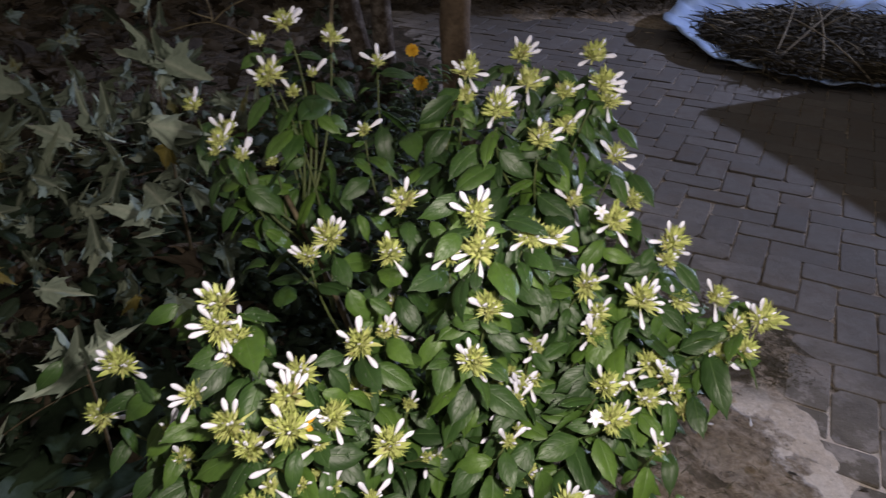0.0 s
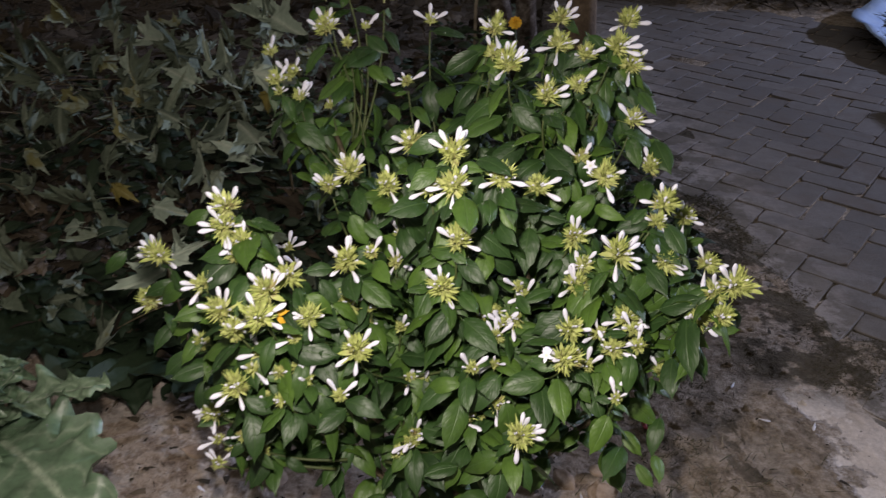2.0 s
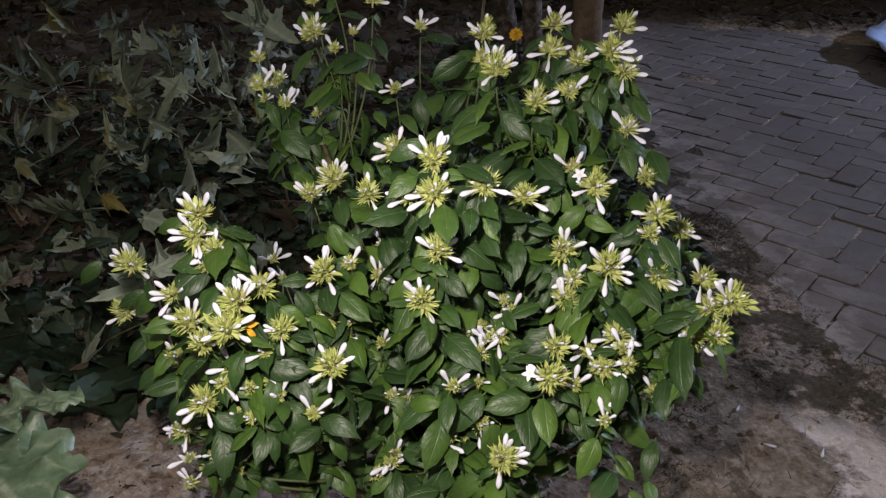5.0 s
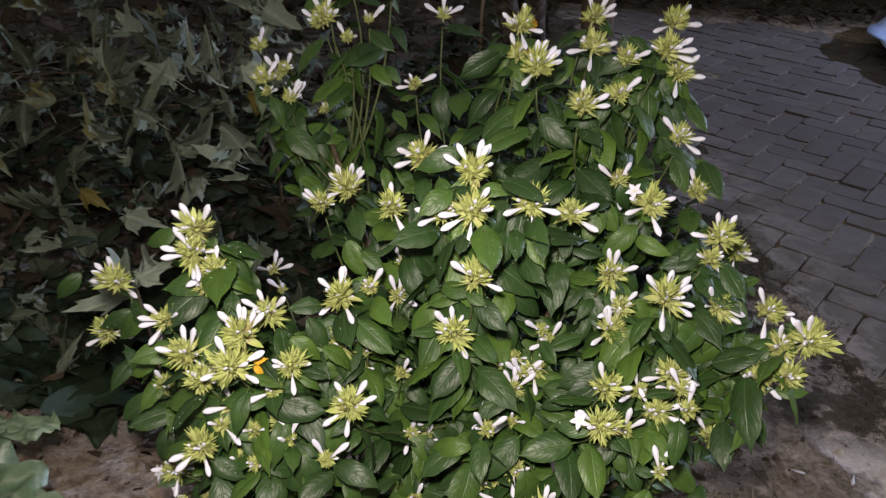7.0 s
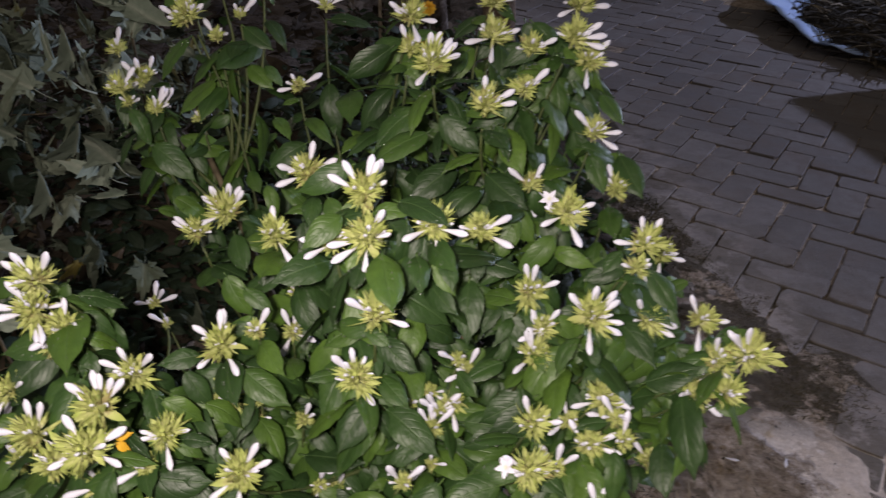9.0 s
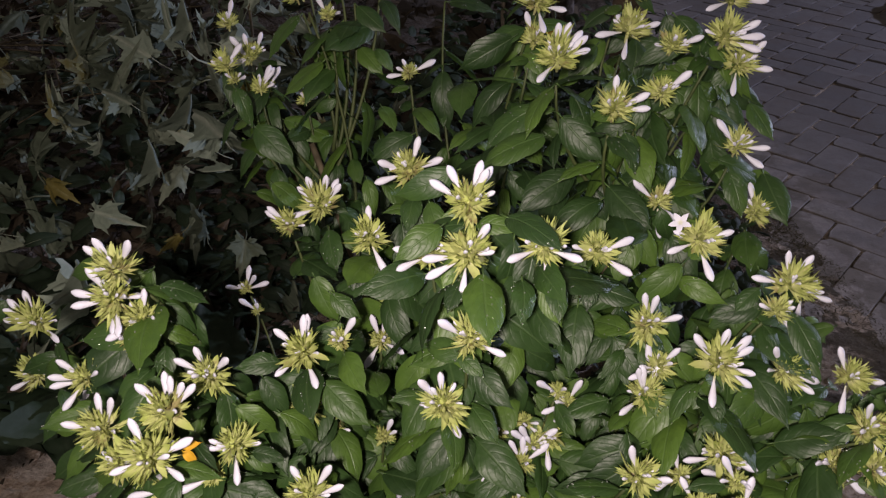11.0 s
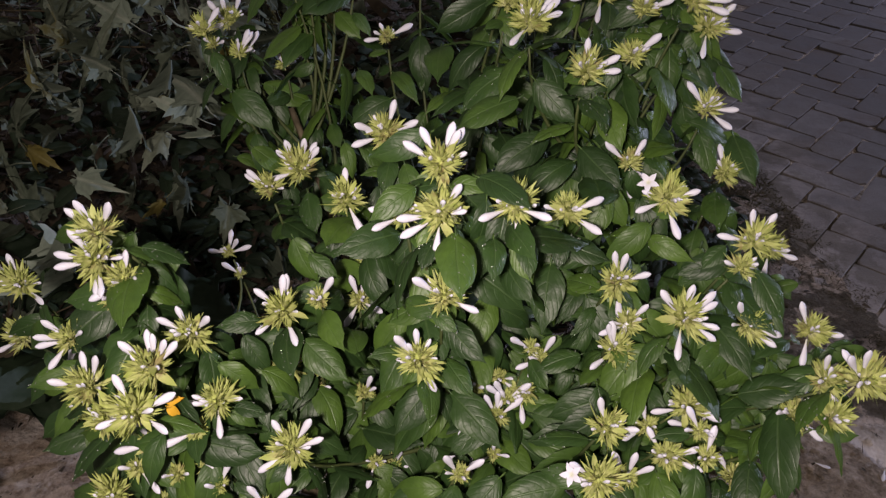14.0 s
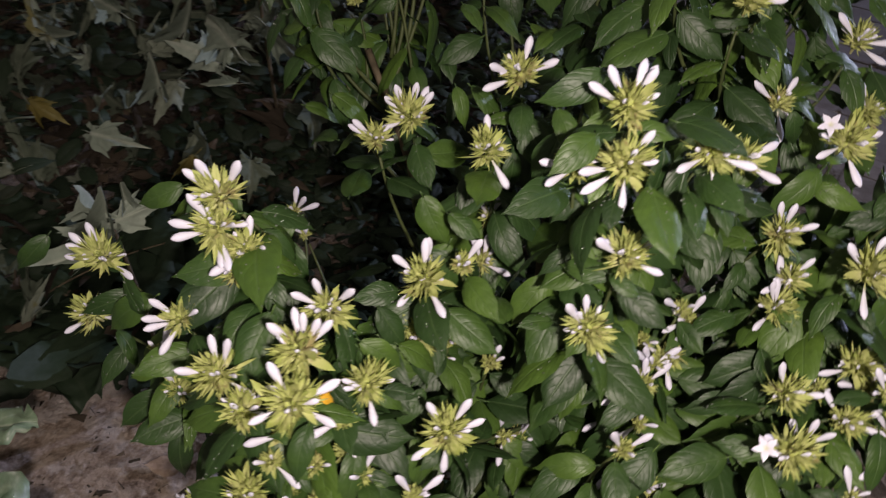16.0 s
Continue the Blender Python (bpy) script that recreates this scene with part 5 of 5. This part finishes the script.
for _ in range(2600):
    x, y = rng.uniform(-2.4, -0.42), rng.uniform(1.02, 2.4)
    a = rng.uniform(0, 6.28)
    litter.add(SHRED if rng.random() < 0.7 else BLADE, basis((x, y, ground_height(x, y) + rng.uniform(0.0, 0.10)), (math.cos(a), math.sin(a), rng.uniform(-0.4, 0.6)), (rng.gauss(0, 0.7), rng.gauss(-0.4, 0.7), 1), rng.uniform(0.02, 0.075)))
tagged(new("dead_leaves", litter.mesh("dead_leaves", DEAD_AND_SHADE, False)), "brown dead leaves and stalks lying thick on the soil", "leaf litter", kind="stuff")

crumbs = Heap()
for _ in range(4200):
    x, y = rng.uniform(-1.1, 1.25), rng.uniform(0.35, 2.2)
    if paved(x, y) > 0.12 * rng.random():
        continue
    a = rng.uniform(0, 6.28)
    crumbs.add(SHRED if rng.random() < (0.5 if x < 0.3 else 0.2) else BLADE, basis((x, y, ground_height(x, y) + 0.003), (math.cos(a), math.sin(a), rng.uniform(-0.1, 0.25)), (rng.gauss(0, 0.3), rng.gauss(0, 0.3), 1), rng.choice((0.006, 0.008, 0.010, 0.014, 0.03)) * (1.0 if x < 0.3 else 0.75)))
tagged(new("soil_litter", crumbs.mesh("soil_litter", DEAD_AND_SHADE, False)), "small brown leaf shreds and twigs scattered on soil", "leaf litter", kind="stuff")

moss = Heap()
for _ in range(60000):
    x, y = rng.uniform(0.25, 1.25), rng.uniform(0.85, 2.45)
    d, q = paved(x, y), x + 0.33 * y
    patch = noise.noise((x * 6.5, y * 6.5, 4.4)) + 0.5 * noise.noise((x * 17, y * 17, 6.1))
    if y > 1.45:
        thick = patch - 2.4 * abs(q - 1.35) + 0.20
    else:
        thick = patch - 0.16 if q < 1.14 else patch - 3.0 * (q - 1.14) - 0.1
    tuft = math.hypot((x - MOSS_AT[0]) / 0.10, (y - MOSS_AT[1]) / 0.14) < 1 + 0.4 * noise.noise((x * 20, y * 20, 1))
    if (thick < 0.12 * rng.random() and not tuft) or d > 0.16 or rng.random() < 0.35:
        continue
    a = rng.uniform(0, 6.28)
    moss.add(BLADE, basis((x, y, max(ground_height(x, y), 0.0 if d > 0 else -1) + 0.001), (math.cos(a), math.sin(a), rng.uniform(0.02, 0.7)), (rng.gauss(0, 0.5), rng.gauss(0, 0.5), 1), rng.uniform(0.006, 0.013) * (1.5 if tuft else 1)) @ Matrix.Diagonal((1, 2.6, 1, 1)))
tagged(new("moss", moss.mesh("moss", MOSS, False)), "dark brown-green moss patches along the paving edge", "moss", kind="stuff")
blades = Heap()
for _ in range(420):
    x, y = rng.gauss(0.50, 0.10), rng.uniform(0.75, 1.22)
    a = rng.uniform(0, 6.28)
    blades.add(BLADE, basis((x, y, ground_height(x, y)), (math.cos(a), math.sin(a), rng.uniform(0.1, 1.3)), (rng.gauss(0, 0.5), rng.gauss(0, 0.5), 1), rng.uniform(0.015, 0.040)))
tagged(new("grass_blades", blades.mesh("grass_blades", WITHERED, False)), "sparse withered grass blades on brown soil", "grass", kind="stuff")

clods = Heap()
ball = bmesh.new()
bmesh.ops.create_icosphere(ball, subdivisions=2, radius=1)
lumps = []
for s in range(4):
    lumps.append(([tuple(v.co * (1 + 0.35 * noise.noise(v.co * 1.7 + Vector((s * 3, 0, 0))))) for v in ball.verts], [tuple(v.index for v in q.verts) for q in ball.faces], None))
ball.free()
for _ in range(900):
    x, y = rng.uniform(-1.1, 1.05), rng.uniform(0.4, 1.9)
    if paved(x, y) > -0.06:
        continue
    size = rng.choice((0.004, 0.006, 0.008, 0.011, 0.014)) * (1.5 if x < 0 else 0.8)
    clods.add(rng.choice(lumps), Matrix.Translation((x, y, ground_height(x, y))) @ Matrix.Rotation(rng.uniform(0, 6.28), 4, "Z") @ Matrix.Diagonal((size, size * 0.8, size * 0.55, 1)))
tagged(new("soil_clods", clods.mesh("soil_clods", SOIL)), "brown clods and crumbs of dry garden soil", "soil", kind="stuff")

for x, y in ((-0.42, 0.93), (-0.40, 0.80), (0.62, 1.30), (0.50, 1.02), (0.28, 1.0), (0.33, 1.10), (0.58, 1.42), (0.74, 1.33), (0.20, 1.06), (-0.36, 1.02), (0.66, 1.05), (0.42, 0.98)):
    fallen = new("fallen_petal", PETAL_MESHES[rng.randrange(3)])
    fallen.matrix_basis = basis((x, y, ground_height(x, y) + 0.004), (math.cos(x * 40), math.sin(x * 40), 0.02), (0, 0, 1), 0.026)
    tagged(fallen, "fallen white petal lying on brown soil", "petal", "fallen petals")


k = Mat("tan_leaf", 0.8, 0.25)
TAN = k.colour(k.ramp(k.noise(k.position(), 40.0, 5), (0.3, (0.17, 0.12, 0.085)), (0.7, (0.42, 0.33, 0.26)))).bump(k.noise(k.position(), 120.0, 4), 0.5, 0.002).m
TAN_LEAVES = [raw_mesh("fallen_leaf", *p[:2], TAN, p[2]) for p in (leaf_proto(0.30, 0.30, 0.5, 0.02, 0.3, 41, 12), leaf_proto(0.26, -0.15, 0.7, 0.03, -0.4, 42, 12), leaf_proto(0.34, 0.15, -0.4, 0.02, 0.2, 43, 12))]
for i, (x, y, az) in enumerate(((0.285, 1.05, 20), (0.25, 1.10, 140), (0.34, 1.03, 250), (0.22, 1.04, 320), (0.30, 0.98, 80), (0.37, 1.09, 190), (-0.30, 0.84, 60), (-0.44, 0.90, 200), (0.19, 1.15, 10))):
    fallen = new("fallen_leaf", TAN_LEAVES[i % 3])
    fallen.matrix_basis = basis((x, y, ground_height(x, y) + 0.010), (math.cos(radians(az)), math.sin(radians(az)), 0.05), (0.2, -0.2, 1), 0.05 + 0.006 * (i % 4))
    tagged(fallen, "curled dry tan leaf lying on brown soil", "dead leaf", "fallen leaves")


def scrap(x, y, sx, sy, az, material, label):
    bm = bmesh.new()
    bmesh.ops.create_grid(bm, x_segments=6, y_segments=3, size=0.5)
    for v in bm.verts:
        v.co = Vector((v.co.x * sx, v.co.y * sy, 0.006 + 0.006 * math.sin(v.co.x * 7) + 0.003 * math.sin(v.co.y * 9)))
    bmesh.ops.solidify(bm, geom=bm.faces[:], thickness=0.001)
    ob = new("scrap", finish("scrap", bm, material))
    ob.matrix_basis = Matrix.Translation((x, y, ground_height(x, y) + 0.002)) @ Matrix.Rotation(radians(az), 4, "Z")
    return tagged(ob, label, "litter", "plastic scraps")


scrap(0.397, 1.205, 0.045, 0.012, -60, RED, "small red plastic scrap on brown soil")
scrap(0.20, 1.0, 0.03, 0.02, 70, TARP, "small pale blue plastic scrap on soil")


def bucket():
    at = Vector((2.66, 6.28, 0.10))
    ob = thing("bucket", "dark red plastic tub beside the dead leaves", "bucket", at)
    v, f = [], []
    for ring, (z, r) in enumerate(((0, 0.26), (0.38, 0.33), (0.40, 0.36), (0.40, 0.31), (0.03, 0.24))):
        v += [(r * math.cos(2 * math.pi * q / 28), r * math.sin(2 * math.pi * q / 28), z) for q in range(28)]
        if ring:
            f += [((ring - 1) * 28 + q, (ring - 1) * 28 + (q + 1) % 28, ring * 28 + (q + 1) % 28, ring * 28 + q) for q in range(28)]
    f.append(tuple(4 * 28 + q for q in range(28)))
    part("shell", raw_mesh("shell", v, f, RED), ob, Matrix.Translation(at))
    return ob


bucket()


def sack():
    bm = bmesh.new()
    bmesh.ops.create_icosphere(bm, subdivisions=4, radius=0.2)
    for v in bm.verts:
        n = noise.noise(v.co * 9) * 0.05
        v.co = Vector((v.co.x * (1 + n), v.co.y * 0.8, max(-0.12, v.co.z * 0.9 + n)))
    ob = new("sack", finish("sack", bm, SACK))
    ob.matrix_basis = Matrix.Translation((2.25, 6.08, 0.18)) @ Matrix.Scale(0.55, 4)
    return tagged(ob, "crumpled grey sack lying on dead leaves", "sack")


sack()


# ---- paving: bricks in a herringbone, long sides at 65 degrees ----
def build_paving():
    bed = thing("pavement", "worn grey brick pavers laid in a herringbone", "pavement", (1.5, 3.0, 0), kind="structure")
    unit, joint, cut = 0.1035, 0.0048, 0.0018
    L, W, D = unit * 2 - joint, unit - joint, 0.05
    f = [tuple(range(8))] + [(8 + i, 8 + (i + 1) % 8, (i + 1) % 8, i) for i in range(8)] + [(16 + i, 16 + (i + 1) % 8, 8 + (i + 1) % 8, 8 + i) for i in range(8)]

    def worn(seed):
        """Brick with rounded, unevenly worn corners."""
        r = random.Random(seed)
        plan = []
        for sx, sy in ((-1, -1), (1, -1), (1, 1), (-1, 1)):
            a, b = (sx * (L / 2 - r.choice((0.004, 0.007, 0.010, 0.018, 0.026))), sy * W / 2), (sx * L / 2, sy * (W / 2 - r.choice((0.004, 0.007, 0.010, 0.018, 0.026))))
            plan += [b, a] if sx * sy < 0 else [a, b]
        plan.sort(key=lambda p: math.atan2(p[1], p[0]))
        inner = [(x * (1 - 2 * cut / L) + r.gauss(0, 0.0008), y * (1 - 2 * cut / W) + r.gauss(0, 0.0008)) for x, y in plan]
        return [(*p, r.gauss(0, 0.0006)) for p in inner] + [(*p, -cut) for p in plan] + [(*p, -D) for p in plan]

    shapes = [worn(s) for s in range(8)]
    meshes = [raw_mesh("brick", s, f, PAVER, None, False) for s in shapes]
    turn = Matrix.Rotation(radians(65), 4, "Z")
    origin = Matrix.Translation((0.943, 2.85, 0)) @ turn @ Matrix.Translation((0, -unit, 0))
    rest, singles, spots = Heap(), 0, []
    for i in range(-60, 61):
        for j in range(-60, 61):
            kind = (i - j) % 4
            if kind == 0:
                m = origin @ Matrix.Translation(((i + 1) * unit, (j + 0.5) * unit, 0))
            elif kind == 3:
                m = origin @ Matrix.Translation(((i + 0.5) * unit, (j + 1) * unit, 0)) @ Matrix.Rotation(math.pi / 2, 4, "Z")
            else:
                continue
            p = m.translation
            if not (-3.0 < p.y < 5.6 and -1.2 < p.x < 3.8) or paved(p.x, p.y) < -0.05:
                continue
            spots.append((math.hypot(p.x - 0.9, p.y - 1.6), m))
    for far, m in sorted(spots, key=lambda s: s[0]):
        m = m @ pose(0, 0, rng.gauss(0, 0.0020), rng.gauss(0, 0.7), rng.gauss(0, 0.5), rng.gauss(0, 1.3))
        if singles < 300:
            singles += 1
            part("brick", rng.choice(meshes), bed, m)
        else:
            rest.add((rng.choice(shapes), f, None), m)
    part("far_bricks", rest.mesh("far_bricks", PAVER, False), bed, Matrix(), "", "stuff")


build_paving()
